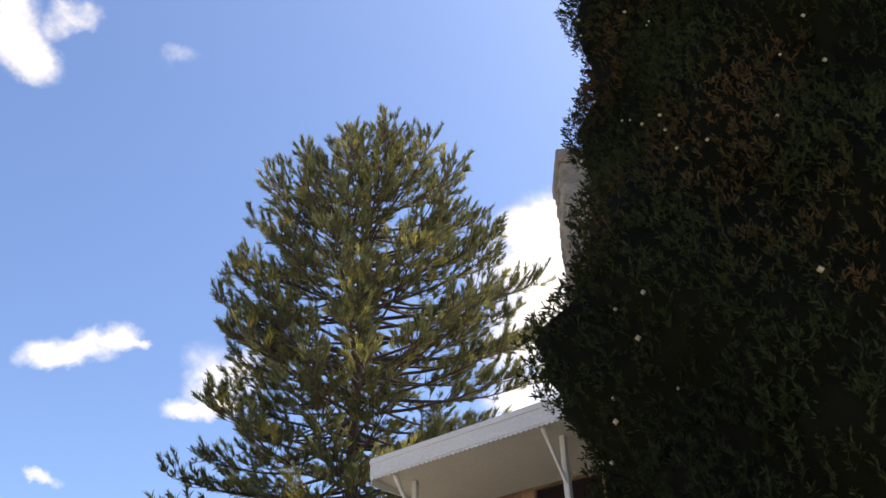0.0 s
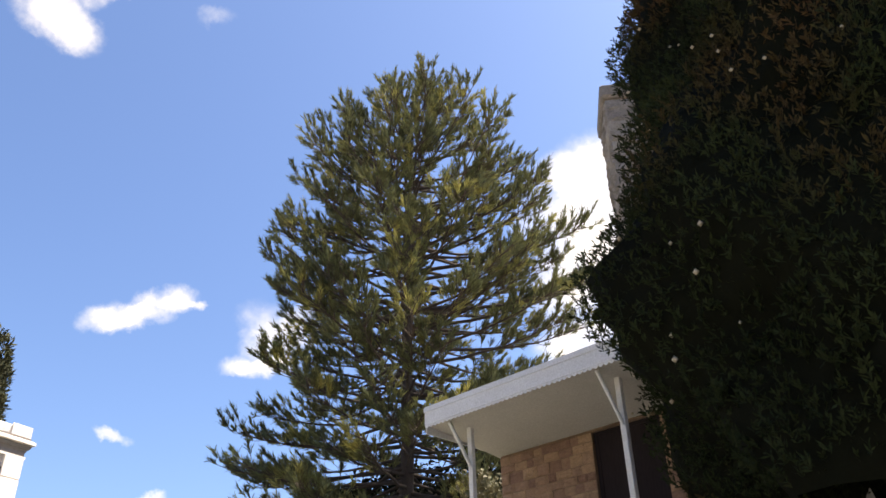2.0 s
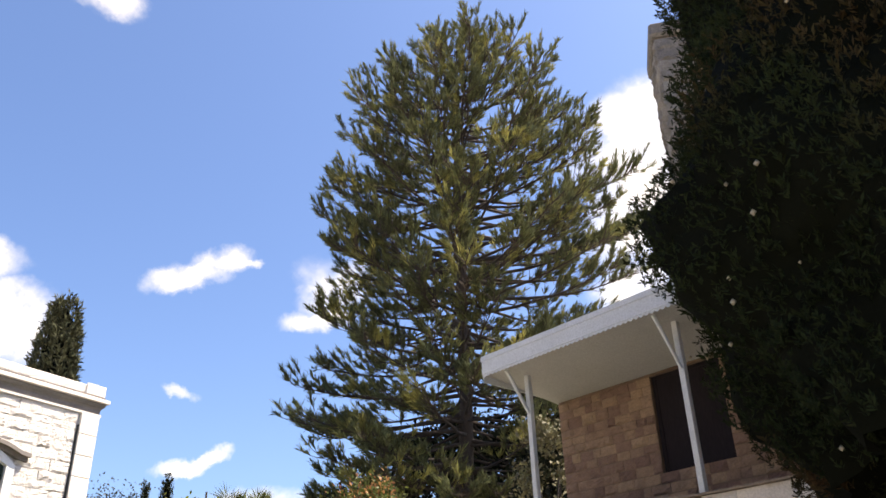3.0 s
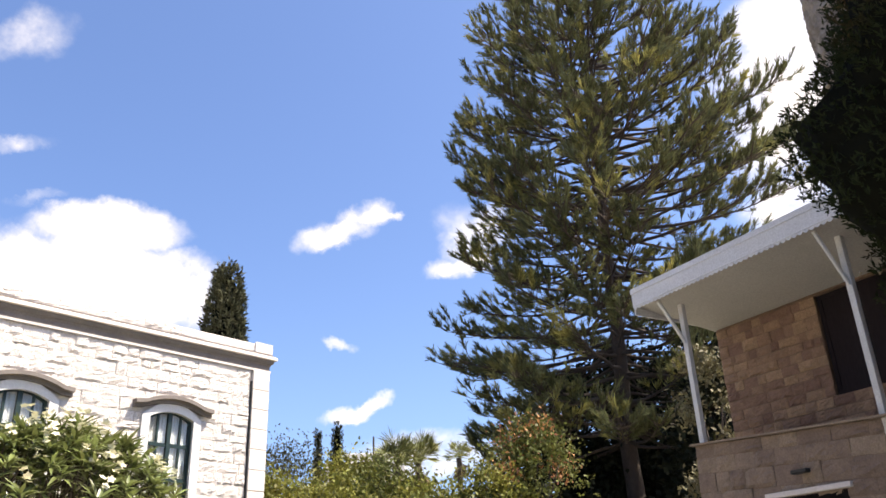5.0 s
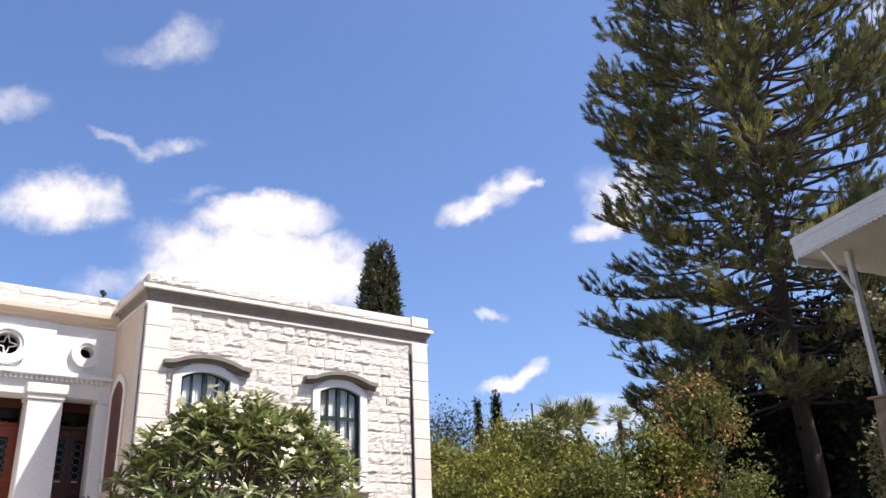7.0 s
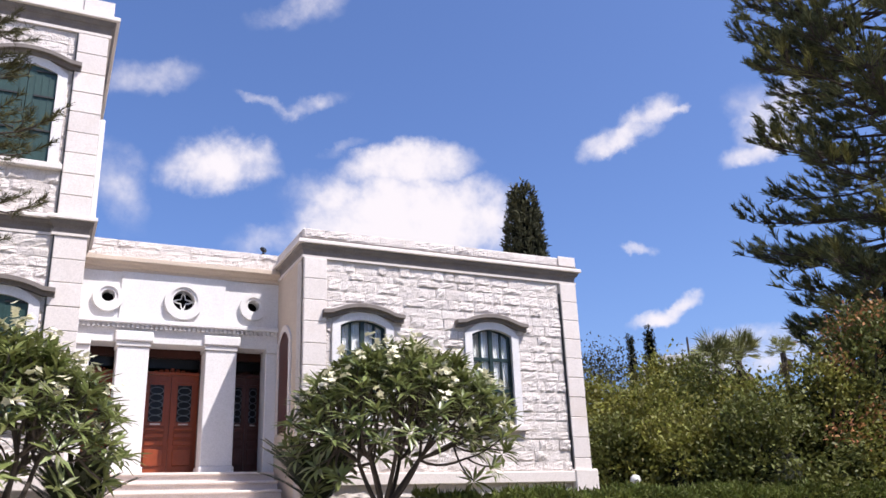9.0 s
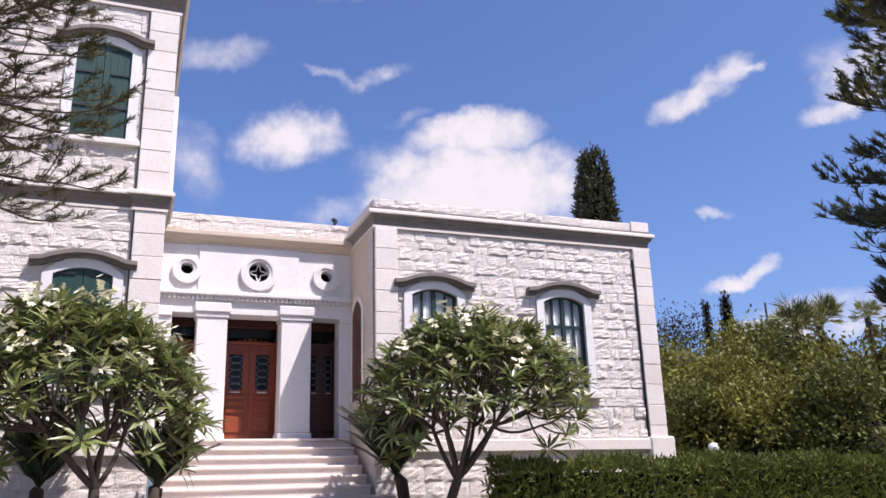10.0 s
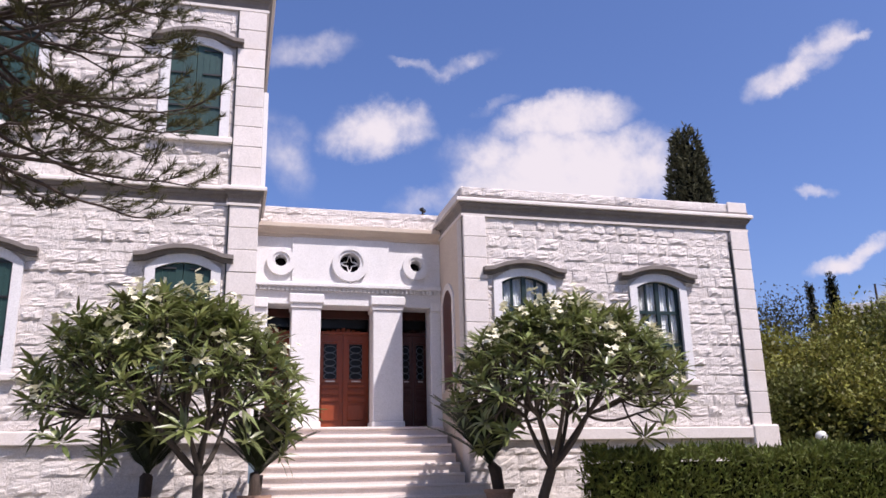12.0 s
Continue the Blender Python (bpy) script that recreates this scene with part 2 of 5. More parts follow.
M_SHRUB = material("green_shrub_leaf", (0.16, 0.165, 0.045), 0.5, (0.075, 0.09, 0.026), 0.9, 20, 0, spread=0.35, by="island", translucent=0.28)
# near-black leaf: shade under the pine and inside bushes is painted in
M_SHRUBSHADE = material("shade_toned_shrub_leaf", (0.020, 0.022, 0.012), 0.9, (0.012, 0.015, 0.008), 0.9, 20, 0, spread=0.35, by="island")
M_OLIVE = material("grey_olive_leaf", (0.20, 0.175, 0.095), 0.65, (0.13, 0.115, 0.065), 0.9, 20, 0, spread=0.3, by="island", translucent=0.1)
M_BOUG = material("orange_red_blossom", (0.46, 0.20, 0.10), 0.6, (0.40, 0.20, 0.09), 2, 20, 0, spread=0.3, by="island", translucent=0.2)
M_PALM = material("palm_frond", (0.29, 0.29, 0.11), 0.5, (0.18, 0.19, 0.075), 1.5, 20, 0, spread=0.3, by="island", translucent=0.12)
M_DEADFROND = material("dead_palm_frond", (0.20, 0.15, 0.085), 0.9, (0.13, 0.10, 0.06), 2, 20, 0, spread=0.3, by="island")
M_FARWALL = material("far_pale_building", (0.62, 0.60, 0.58), 0.9, None, 2, 20, 0.1)
M_BENCH = material("old_brown_timber", (0.17, 0.10, 0.06), 0.7, None, 6, 60, 0.2)
M_GLOBE = material("white_globe_glass", (0.82, 0.82, 0.80), 0.3, (0.78, 0.78, 0.76), 3, 30, 0)

M_GLASS = bpy.data.materials.new("window_glass")
M_GLASS.use_nodes = True
g = M_GLASS.node_tree.nodes["Principled BSDF"]
g.inputs["Roughness"].default_value, g.inputs["Transmission Weight"].default_value, g.inputs["IOR"].default_value = 0.03, 1.0, 1.45
g.inputs["Base Color"].default_value = (0.92, 0.95, 0.95, 1)


# ---------------------------------------------------------------- mesh helpers
def link(name, mesh, mat, parent=None, label=""):
    ob = new(name, mesh)
    mesh.materials.append(mat)
    ob.parent = parent
    if label:
        ob["label"] = label
    return ob


def part(name, bm, mat, parent=None, label=""):
    mesh = bpy.data.meshes.new(name)
    bm.to_mesh(mesh)
    bm.free()
    return link(name, mesh, mat, parent, label)


def thing(name, label, category, at=(0, 0, 0), rz=0.0, group="", kind=""):
    ob = new(name)
    ob.empty_display_size = 0.2
    ob.matrix_world = pose(*at, 0, 0, rz)
    return tagged(ob, label, category, group, kind)


def add_box(bm, x0, x1, y0, y1, z0, z1, bevel=0.0):
    made = bmesh.ops.create_cube(bm, size=1.0, matrix=Matrix.Translation(((x0 + x1) / 2, (y0 + y1) / 2, (z0 + z1) / 2)) @ Matrix.Diagonal((x1 - x0, y1 - y0, z1 - z0, 1)))
    if bevel:
        edges = {e for v in made["verts"] for e in v.link_edges}
        bmesh.ops.bevel(bm, geom=list(edges), offset=bevel, segments=1, affect="EDGES")
    return bm


def box(*dims, bevel=0.0):
    return add_box(bmesh.new(), *dims, bevel=bevel)


def extrude(bm, outline, y0, y1):
    """A solid from an outline of (x, z), running from y0 (front) to y1."""
    front = [bm.verts.new((x, y0, z)) for x, z in outline]
    rear = [bm.verts.new((x, y1, z)) for x, z in outline]
    bm.faces.new(front)
    bm.faces.new(rear[::-1])
    for i in range(len(outline)):
        j = (i + 1) % len(outline)
        bm.faces.new((front[j], front[i], rear[i], rear[j]))
    bmesh.ops.recalc_face_normals(bm, faces=bm.faces)
    return bm


def run_along(bm, profile, x0, x1):
    """A moulding along x from a profile of (y, z)."""
    a = [bm.verts.new((x0, y, z)) for y, z in profile]
    b = [bm.verts.new((x1, y, z)) for y, z in profile]
    bm.faces.new(a)
    bm.faces.new(b[::-1])
    for i in range(len(profile)):
        j = (i + 1) % len(profile)
        bm.faces.new((a[j], a[i], b[i], b[j]))
    bmesh.ops.recalc_face_normals(bm, faces=bm.faces)
    return bm


def arc(cx, z0, half, rise, n=10, x_from=-1.0, x_to=1.0):
    """Points of a flat arch, from left to right: springing at z0, crown rise above it."""
    return [(cx + half * s, z0 + rise * (1 - s * s)) for s in (x_from + (x_to - x_from) * i / n for i in range(n + 1))]


def np_mesh(name, verts, faces, mat, parent=None, label="", smooth=False):
    """One mesh from arrays: verts (n, 3), faces (m, k)."""
    mesh = bpy.data.meshes.new(name)
    n, (m, k) = len(verts), faces.shape
    mesh.vertices.add(n)
    mesh.vertices.foreach_set("co", np.ascontiguousarray(verts, dtype=np.float32).ravel())
    mesh.loops.add(m * k)
    mesh.loops.foreach_set("vertex_index", np.ascontiguousarray(faces, dtype=np.int32).ravel())
    mesh.polygons.add(m)
    mesh.polygons.foreach_set("loop_start", np.arange(0, m * k, k, dtype=np.int32))
    if smooth:
        mesh.polygons.foreach_set("use_smooth", np.ones(m, dtype=bool))
    mesh.update(calc_edges=True)
    mesh.validate()
    return link(name, mesh, mat, parent, label)


def unit(v):
    return v / np.maximum(np.linalg.norm(v, axis=-1, keepdims=True), 1e-9)


def frames_of(d, rng):
    """Two directions across each of the directions d."""
    other = rng.normal(size=d.shape)
    a = unit(np.cross(d, other))
    return a, np.cross(d, a)


def kites(p, d, length, width, rng):
    """Pointed flat blades, widest near the middle, at p along d."""
    a, b = frames_of(d, rng)
    n = len(p)
    L, W = length[:, None], width[:, None]
    out = np.empty((n, 4, 3))
    out[:, 0] = p
    out[:, 1] = p + d * L * 0.5 + a * W * 0.5
    out[:, 2] = p + d * L + b * W * 0.3
    out[:, 3] = p + d * L * 0.5 - a * W * 0.5
    return out.reshape(-1, 3), np.arange(n * 4).reshape(n, 4)


def leaves(p, d, up, length, width, droop=0.25):
    """Folded pointed leaves at p along d, with their upper side towards up."""
    side = unit(np.cross(d, up))
    nrm = np.cross(side, d)
    n = len(p)
    L, W = length[:, None], width[:, None]
    out = np.empty((n, 6, 3))
    out[:, 0] = p
    out[:, 1] = p + d * L * 0.45 + side * W * 0.5 + nrm * W * 0.12
    out[:, 2] = p + d * L * 0.5 - nrm * W * 0.06
    out[:, 3] = p + d * L * 0.45 - side * W * 0.5 + nrm * W * 0.12
    out[:, 4] = p + d * L * 0.96 - nrm * L * droop
    out[:, 5] = p + d * L * 0.8 - nrm * L * droop * 0.55 + side * W * 0.22
    f = np.array([[0, 1, 2], [0, 2, 3], [1, 5, 2], [5, 4, 2], [2, 4, 3]])
    return out.reshape(-1, 3), (np.arange(n)[:, None, None] * 6 + f[None]).reshape(-1, 3)


def tube(points, radii, sides=6):
    pts = np.array(points, dtype=float)
    d = unit(np.gradient(pts, axis=0))
    ref = np.array((0.31, 0.87, 0.2)) if abs(d[0][2]) > 0.6 else np.array((0.05, 0.1, 1.0))
    a = unit(np.cross(d, ref))
    b = np.cross(d, a)
    t = np.linspace(0, 2 * np.pi, sides, endpoint=False)
    ring = pts[:, None] + (np.cos(t)[None, :, None] * a[:, None] + np.sin(t)[None, :, None] * b[:, None]) * np.array(radii)[:, None, None]
    n = len(pts)
    f = [[i * sides + j, i * sides + (j + 1) % sides, (i + 1) * sides + (j + 1) % sides, (i + 1) * sides + j] for i in range(n - 1) for j in range(sides)]
    return ring.reshape(-1, 3), np.array(f)


def join(pieces):
    vs, fs, base = [], [], 0
    for v, f in pieces:
        vs.append(v)
        fs.append(f + base)
        base += len(v)
    return np.concatenate(vs), np.concatenate(fs)


def ground_height(x, y):
    s = min(max((y - 4.0) / 6.5, 0.0), 1.0)
    return 0.92 * s * s * (3 - 2 * s)


# ---------------------------------------------------------------- rough stones
def stone_mesh(seed, sharp=1.0):
    """A quarry-faced block, 1 wide and 1 high, with its face towards -y."""
    rng = random.Random(seed)
    nx, nz = 5, 5
    bm = bmesh.new()
    grid = []
    swell, low = rng.uniform(0.05, 1.0) ** 1.3 * sharp, rng.choice((0.2, 0.2, 0.4))
    for k in range(nz + 1):
        row = []
        for i in range(nx + 1):
            u, v = i / nx, k / nz
            rim = i in (0, nx) or k in (0, nz)
            bulge = min(v / low, 1.0) * (1 - 0.35 * max(0.0, v - low) / (1 - low)) * min(1.0, 4.5 * min(u, 1 - u) + 0.5)
            y = -(0.012 + 0.031 * swell * bulge * rng.uniform(0.5, 1.15) + 0.016 * rng.random() ** 2 * sharp)
            if rim:
                y = -0.008 - rng.random() * 0.010 - (0.012 * swell if k == nz else 0.0)
            row.append(bm.verts.new((u - 0.5 + (0 if rim else rng.uniform(-0.06, 0.06)), y, v - 0.5 + (0 if rim else rng.uniform(-0.07, 0.07)))))
        grid.append(row)
    for k in range(nz):
        for i in range(nx):
            bm.faces.new((grid[k][i], grid[k][i + 1], grid[k + 1][i + 1], grid[k + 1][i]))
    rim = grid[0] + [r[-1] for r in grid[1:]] + grid[-1][-2::-1] + [r[0] for r in grid[-2:0:-1]]
    rear = [bm.verts.new((v.co.x, 0.02, v.co.z)) for v in rim]
    for i in range(len(rim)):
        j = (i + 1) % len(rim)
        bm.faces.new((rim[j], rim[i], rear[i], rear[j]))
    mesh = bpy.data.meshes.new("stone")
    bm.to_mesh(mesh)
    bm.free()
    return mesh


STONES = [stone_mesh(i) for i in range(24)]


def lay_stones(parent, x0, x1, z0, z1, y, holes, course, lengths, meshes, mat, seed, joint=0.006, name="stone", far=None, relief=1.0):
    """Courses of stones on the plane y, left open at the holes (x0, x1, z0, z1). Stones past x = far are joined into one mesh."""
    rng = random.Random(seed)
    for m in meshes:
        if not m.materials:
            m.materials.append(mat)
    levels = sorted({z0, z1, *[v for h in holes for v in h[2:] if z0 < v < z1]})
    rest = []
    for lo, hi in zip(levels, levels[1:]):
        n = max(1, round((hi - lo) / course))
        cuts = [lo + (hi - lo) * (i + (rng.uniform(-0.18, 0.18) if 0 < i < n else 0)) / n for i in range(n + 1)]
        for za, zb in zip(cuts, cuts[1:]):
            spans = [(x0, x1)]
            for h in holes:
                if h[2] < zb - 1e-4 and h[3] > za + 1e-4:
                    spans = [s for a, b in spans for s in ((a, min(b, h[0])), (max(a, h[1]), b)) if s[1] - s[0] > 0.03]
            for a, b in spans:
                x = a
                while x < b - 1e-4:
                    w = rng.uniform(*lengths)
                    if b - (x + w) < lengths[0] * 0.7:
                        w = b - x
                    mesh, m = rng.choice(meshes), pose(x + w / 2, y + rng.uniform(-0.008, 0.008), (za + zb) / 2) @ Matrix.Diagonal((w - joint * 0.4, relief * rng.uniform(0.8, 1.25), zb - za - joint, 1))
                    if far is not None and x < far:
                        co = np.array([m @ v.co for v in mesh.vertices])
                        rest.append((co, [list(p.vertices) for p in mesh.polygons]))
                    else:
                        ob = new(name, mesh)
                        ob.parent = parent
                        ob.matrix_local = m
                    x += w
    if rest:
        vs, fs, base = [], [], 0
        for co, polys in rest:
            vs.extend(map(tuple, co))
            fs.extend([[i + base for i in p] for p in polys])
            base += len(co)
        mesh = bpy.data.meshes.new("stonework")
        mesh.from_pydata(vs, [], fs)
        tagged(link("stonework", mesh, mat, parent), kind="stuff")


def wall_with_holes(x0, x1, z0, z1, y0, y1, holes):
    """A wall as one mesh of butted blocks round its openings."""
    bm = bmesh.new()
    xs = sorted({x0, x1, *[v for h in holes for v in h[:2]]})
    zs = sorted({z0, z1, *[v for h in holes for v in h[2:]]})
    cells = {(i, k): not any(h[0] <= xs[i] and xs[i + 1] <= h[1] and h[2] <= zs[k] and zs[k + 1] <= h[3] for h in holes) for i in range(len(xs) - 1) for k in range(len(zs) - 1)}

    def quad(*c):
        bm.faces.new([bm.verts.new(p) for p in c])
    for (i, k), solid in cells.items():
        if not solid:
            continue
        a, b, lo, hi = xs[i], xs[i + 1], zs[k], zs[k + 1]
        quad((a, y0, lo), (b, y0, lo), (b, y0, hi), (a, y0, hi))
        quad((b, y1, lo), (a, y1, lo), (a, y1, hi), (b, y1, hi))
        if not cells.get((i - 1, k)):
            quad((a, y1, lo), (a, y0, lo), (a, y0, hi), (a, y1, hi))
        if not cells.get((i + 1, k)):
            quad((b, y0, lo), (b, y1, lo), (b, y1, hi), (b, y0, hi))
        if not cells.get((i, k - 1)):
            quad((a, y1, lo), (b, y1, lo), (b, y0, lo), (a, y0, lo))
        if not cells.get((i, k + 1)):
            quad((a, y0, hi), (b, y0, hi), (b, y1, hi), (a, y1, hi))
    bmesh.ops.remove_doubles(bm, verts=bm.verts, dist=1e-5)
    return bm


# ---------------------------------------------------------------- ground
def make_ground():
    line = sorted({*np.linspace(-30, 40, 71).round(2), -60, -120, -300, -900, -3000, 60, 120, 300, 900, 3000})
    vs = [(x, y, ground_height(x, y) + (0.03 * noise.noise((x * 0.6, y * 0.6, 0)) if abs(x) < 40 and abs(y) < 40 else 0)) for y in line for x in line]
    n = len(line)
    fs = np.array([[j * n + i, j * n + i + 1, (j + 1) * n + i + 1, (j + 1) * n + i] for j in range(n - 1) for i in range(n - 1)])
    tagged(np_mesh("ground", np.array(vs), fs, M_GROUND, smooth=True), "sloping garden ground of grass and unseen pale gravel for bounced light", "ground", kind="structure")


make_ground()

# ---------------------------------------------------------------- the house
FRONT, BASE = 15.0, 0.5            # plane of the facade; foot of the walls
PLINTH, SPRING = 2.22, 5.25        # ledge above the foot; springing of the window arches
XT, XW, XE = 0.335, 4.29, 10.72    # tower's corner, wing's near corner, wing's far corner
house = thing("house", "white limestone house with tower, columned porch and low wing", "house")


def moulding(z0, z1, depth, back):
    """Profile of a stepped cornice from z0 to z1, standing depth proud of the plane back."""
    h = z1 - z0
    return [(back, z0), (back - depth * 0.25, z0), (back - depth * 0.3, z0 + h * 0.22), (back - depth * 0.55, z0 + h * 0.30), (back - depth * 0.68, z0 + h * 0.5),
            (back - depth * 0.95, z0 + h * 0.60), (back - depth, z0 + h * 0.66), (back - depth, z0 + h * 0.95), (back - depth * 0.85, z1), (back, z1)]


def ring_cornice(name, parent, x0, x1, y0, y1, z0, z1, depth, mat):
    """A stepped cornice round the front and both sides of a block."""
    top = part(name, bmesh.new(), M_SMOOTH, parent)
    h, d = z1 - z0, depth
    fillet = [(0, z0), (0.26 * d, z0), (0.28 * d, z0 + 0.13 * h), (0, z0 + 0.13 * h)]
    # the cove's darker stone paints in the shade under the lip
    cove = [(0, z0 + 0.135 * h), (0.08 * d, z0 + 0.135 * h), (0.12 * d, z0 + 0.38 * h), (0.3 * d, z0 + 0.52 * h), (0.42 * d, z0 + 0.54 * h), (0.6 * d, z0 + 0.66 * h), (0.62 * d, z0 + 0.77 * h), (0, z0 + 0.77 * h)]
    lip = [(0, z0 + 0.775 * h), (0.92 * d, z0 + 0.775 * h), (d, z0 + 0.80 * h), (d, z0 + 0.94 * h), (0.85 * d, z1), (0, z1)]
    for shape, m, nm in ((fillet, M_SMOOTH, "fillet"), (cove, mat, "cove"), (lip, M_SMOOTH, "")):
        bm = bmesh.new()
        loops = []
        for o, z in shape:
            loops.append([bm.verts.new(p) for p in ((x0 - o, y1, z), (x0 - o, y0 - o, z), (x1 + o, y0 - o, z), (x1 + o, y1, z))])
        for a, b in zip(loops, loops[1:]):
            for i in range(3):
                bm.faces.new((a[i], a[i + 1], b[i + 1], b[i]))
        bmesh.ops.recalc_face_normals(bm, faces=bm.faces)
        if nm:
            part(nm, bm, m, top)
        else:
            bm.to_mesh(top.data)
            bm.free()
    return top


def hood(parent, cx, z, half, rise):
    """A curved drip stone with level ears over a window."""
    ear = 0.2
    low = [(cx - half, z), (cx - half + ear, z + 0.02)] + arc(cx, z + 0.02, half - ear, rise)[1:-1] + [(cx + half - ear, z + 0.02), (cx + half, z)]
    bm = bmesh.new()
    # two steps: a shallow lower band and a deep upper lip
    extrude(bm, [(x, zz) for x, zz in low] + [(x, zz + 0.075) for x, zz in low[::-1]], FRONT - 0.11, FRONT - 0.01)
    extrude(bm, [(x, zz + 0.075) for x, zz in low] + [(x, zz + 0.15) for x, zz in low[::-1]], FRONT - 0.20, FRONT - 0.01)
    part("hood", bm, M_HOOD, parent, "grey weathered drip stone with painted-in shade curved over the window")


def surround(parent, cx, half, z0, spring, rise, wide=0.17):
    bm = bmesh.new()
    inner = arc(cx, spring, half, rise, 12)
    outer = arc(cx, spring + 0.02, half + wide, rise + 0.17, 12)
    extrude(bm, [(cx - half - wide, z0)] + outer + [(cx + half + wide, z0), (cx + half, z0)] + inner[::-1] + [(cx - half, z0)], FRONT - 0.075, FRONT + 0.12)
    part("surround", bm, M_WHITE, parent, "smooth white stone window surround")
    part("sill", box(cx - half - 0.25, cx + half + 0.25, FRONT - 0.13, FRONT + 0.12, z0 - 0.12, z0 - 0.002, bevel=0.015), M_SMOOTH, parent)


def sash(parent, cx, half, z0, spring, rise):
    """Dark green casements with panes, and a curtain behind."""
    win = part("casement", bmesh.new(), M_FRAME, parent)
    bm = bmesh.new()
    y0, y1 = FRONT + 0.02, FRONT + 0.075
    inner = arc(cx, spring - 0.02, half - 0.06, rise, 12)
    outer = arc(cx, spring, half - 0.002, rise, 12)
    extrude(bm, [(cx - half + 0.002, z0)] + outer + [(cx + half - 0.002, z0), (cx + half - 0.06, z0)] + inner[::-1] + [(cx - half + 0.06, z0)], y0, y1)

    def top(x):
        s = (x - cx) / half
        return spring + rise * (1 - s * s) - 0.02
    add_box(bm, cx - 0.042, cx + 0.042, y0 - 0.012, y1, z0, top(cx))
    for k in (-1, 1):
        x = cx + k * half * 0.52
        add_box(bm, x - 0.02, x + 0.02, y0 + 0.004, y1, z0, top(x))
    for z in (z0 + 0.03, z0 + 0.72, z0 + 1.38):
        add_box(bm, cx - half + 0.05, cx + half - 0.05, y0 + 0.006, y1 - 0.003, z - 0.035, z + 0.035)
    bm.to_mesh(win.data)
    bm.free()
    for a, b in ((-0.94, -0.56), (-0.48, -0.13), (0.13, 0.48), (0.56, 0.94)):
        for lo, hi in ((0.065, 0.685), (0.755, 1.345), (1.415, None)):
            xa, xb = cx + a * half, cx + b * half
            zt = min(top(xa), top(xb)) - 0.03 if hi is None else z0 + hi
            pane = part("pane", box(xa, xb, FRONT + 0.045, FRONT + 0.05, z0 + lo, zt), M_GLASS, parent)
            pane.visible_shadow = False
    bm = bmesh.new()
    n = 40
    rows = [[bm.verts.new((cx - half + 2 * half * i / n, FRONT + 0.095 + 0.007 * math.sin(i * 1.9) + 0.005 * math.sin(i * 4.1), z)) for i in range(n + 1)] for z in (z0, spring + rise)]
    for i in range(n):
        bm.faces.new((rows[0][i], rows[0][i + 1], rows[1][i + 1], rows[1][i]))
    part("curtain", bm, M_CURTAIN, parent, "white gathered curtain behind the panes")


def shutters(parent, cx, half, z0, spring, rise):
    """A pair of closed dark green shutters with iron straps."""
    for k in (-1, 1):
        bm = bmesh.new()
        a, b = (-1.0, -0.012) if k < 0 else (0.012, 1.0)
        pts = arc(cx, spring, half - 0.004, rise, 6, a, b)
        extrude(bm, [(pts[0][0], z0)] + pts + [(pts[-1][0], z0)], FRONT - 0.02, FRONT + 0.03)
        for i in range(1, 4):
            x = cx + half * (a + (b - a) * i / 4)
            add_box(bm, x - 0.008, x + 0.008, FRONT - 0.030, FRONT - 0.0205, z0 + 0.03, spring + rise * 0.3)
        leaf = part("shutter", bm, M_GREEN, parent, "closed dark green shutter leaf")
        for z in (z0 + 0.62, z0 + 1.30, spring + rise * 0.15):
            part("strap", box(cx + (-half - 0.03 if k < 0 else 0.12), cx + (-0.12 if k < 0 else half + 0.03), FRONT - 0.046, FRONT - 0.0305, z - 0.02, z + 0.02, bevel=0.004), M_IRON, parent, "black iron strap hinge")


def window_at(wall, cx, z0, spring, kind, half=0.48, rise=0.13, hood_half=0.86):
    ob = new("window")
    ob.parent = wall
    ob["label"] = "arched window with closed dark green shutters" if kind == "shut" else "arched window with dark green casements and white curtains"
    surround(ob, cx, half, z0, spring, rise)
    hood(ob, cx, spring + 0.12, hood_half, 0.15)
    (shutters if kind == "shut" else sash)(ob, cx, half, z0, spring, rise)
    return (cx - half - 0.165, cx + half + 0.165, z0 - 0.12, spring + rise + 0.15)


def pilaster(wall, x0, x1, z0, z1, seed, proud=0.09):
    """A strip of dressed blocks."""
    rng = random.Random(seed)
    n = max(1, round((z1 - z0) / 0.43))
    ob = part("pilaster", box(x0 + 0.012, x1 - 0.012, FRONT - proud + 0.015, FRONT + 0.1, z0, z1), M_MORTAR, wall)
    for i in range(n):
        a, b = z0 + (z1 - z0) * i / n, z0 + (z1 - z0) * (i + 1) / n
        part("block", box(x0, x1, FRONT - proud - rng.uniform(0, 0.006), FRONT + 0.09, a + 0.006, b - 0.006, bevel=0.008), M_SMOOTH, ob)
    return ob


def shell(parent, x0, x1, z0, z1, depth, holes, left_holes=()):
    """Four walls and a flat roof; the front is open at the holes."""
    wall = part("wall", wall_with_holes(x0, x1, z0, z1, FRONT, FRONT + 0.4, holes), M_MORTAR, parent)
    part("rear_wall", box(x0, x1, FRONT + depth - 0.4, FRONT + depth, z0, z1), M_SMOOTH, parent)
    part("side_wall", box(x1 - 0.4, x1, FRONT + 0.4, FRONT + depth - 0.4, z0, z1), M_SMOOTH, parent)
    part("roof", box(x0 + 0.4, x1 - 0.4, FRONT + 0.4, FRONT + depth - 0.4, z1 - 0.5, z1 - 0.25), M_MORTAR, parent)
    return wall


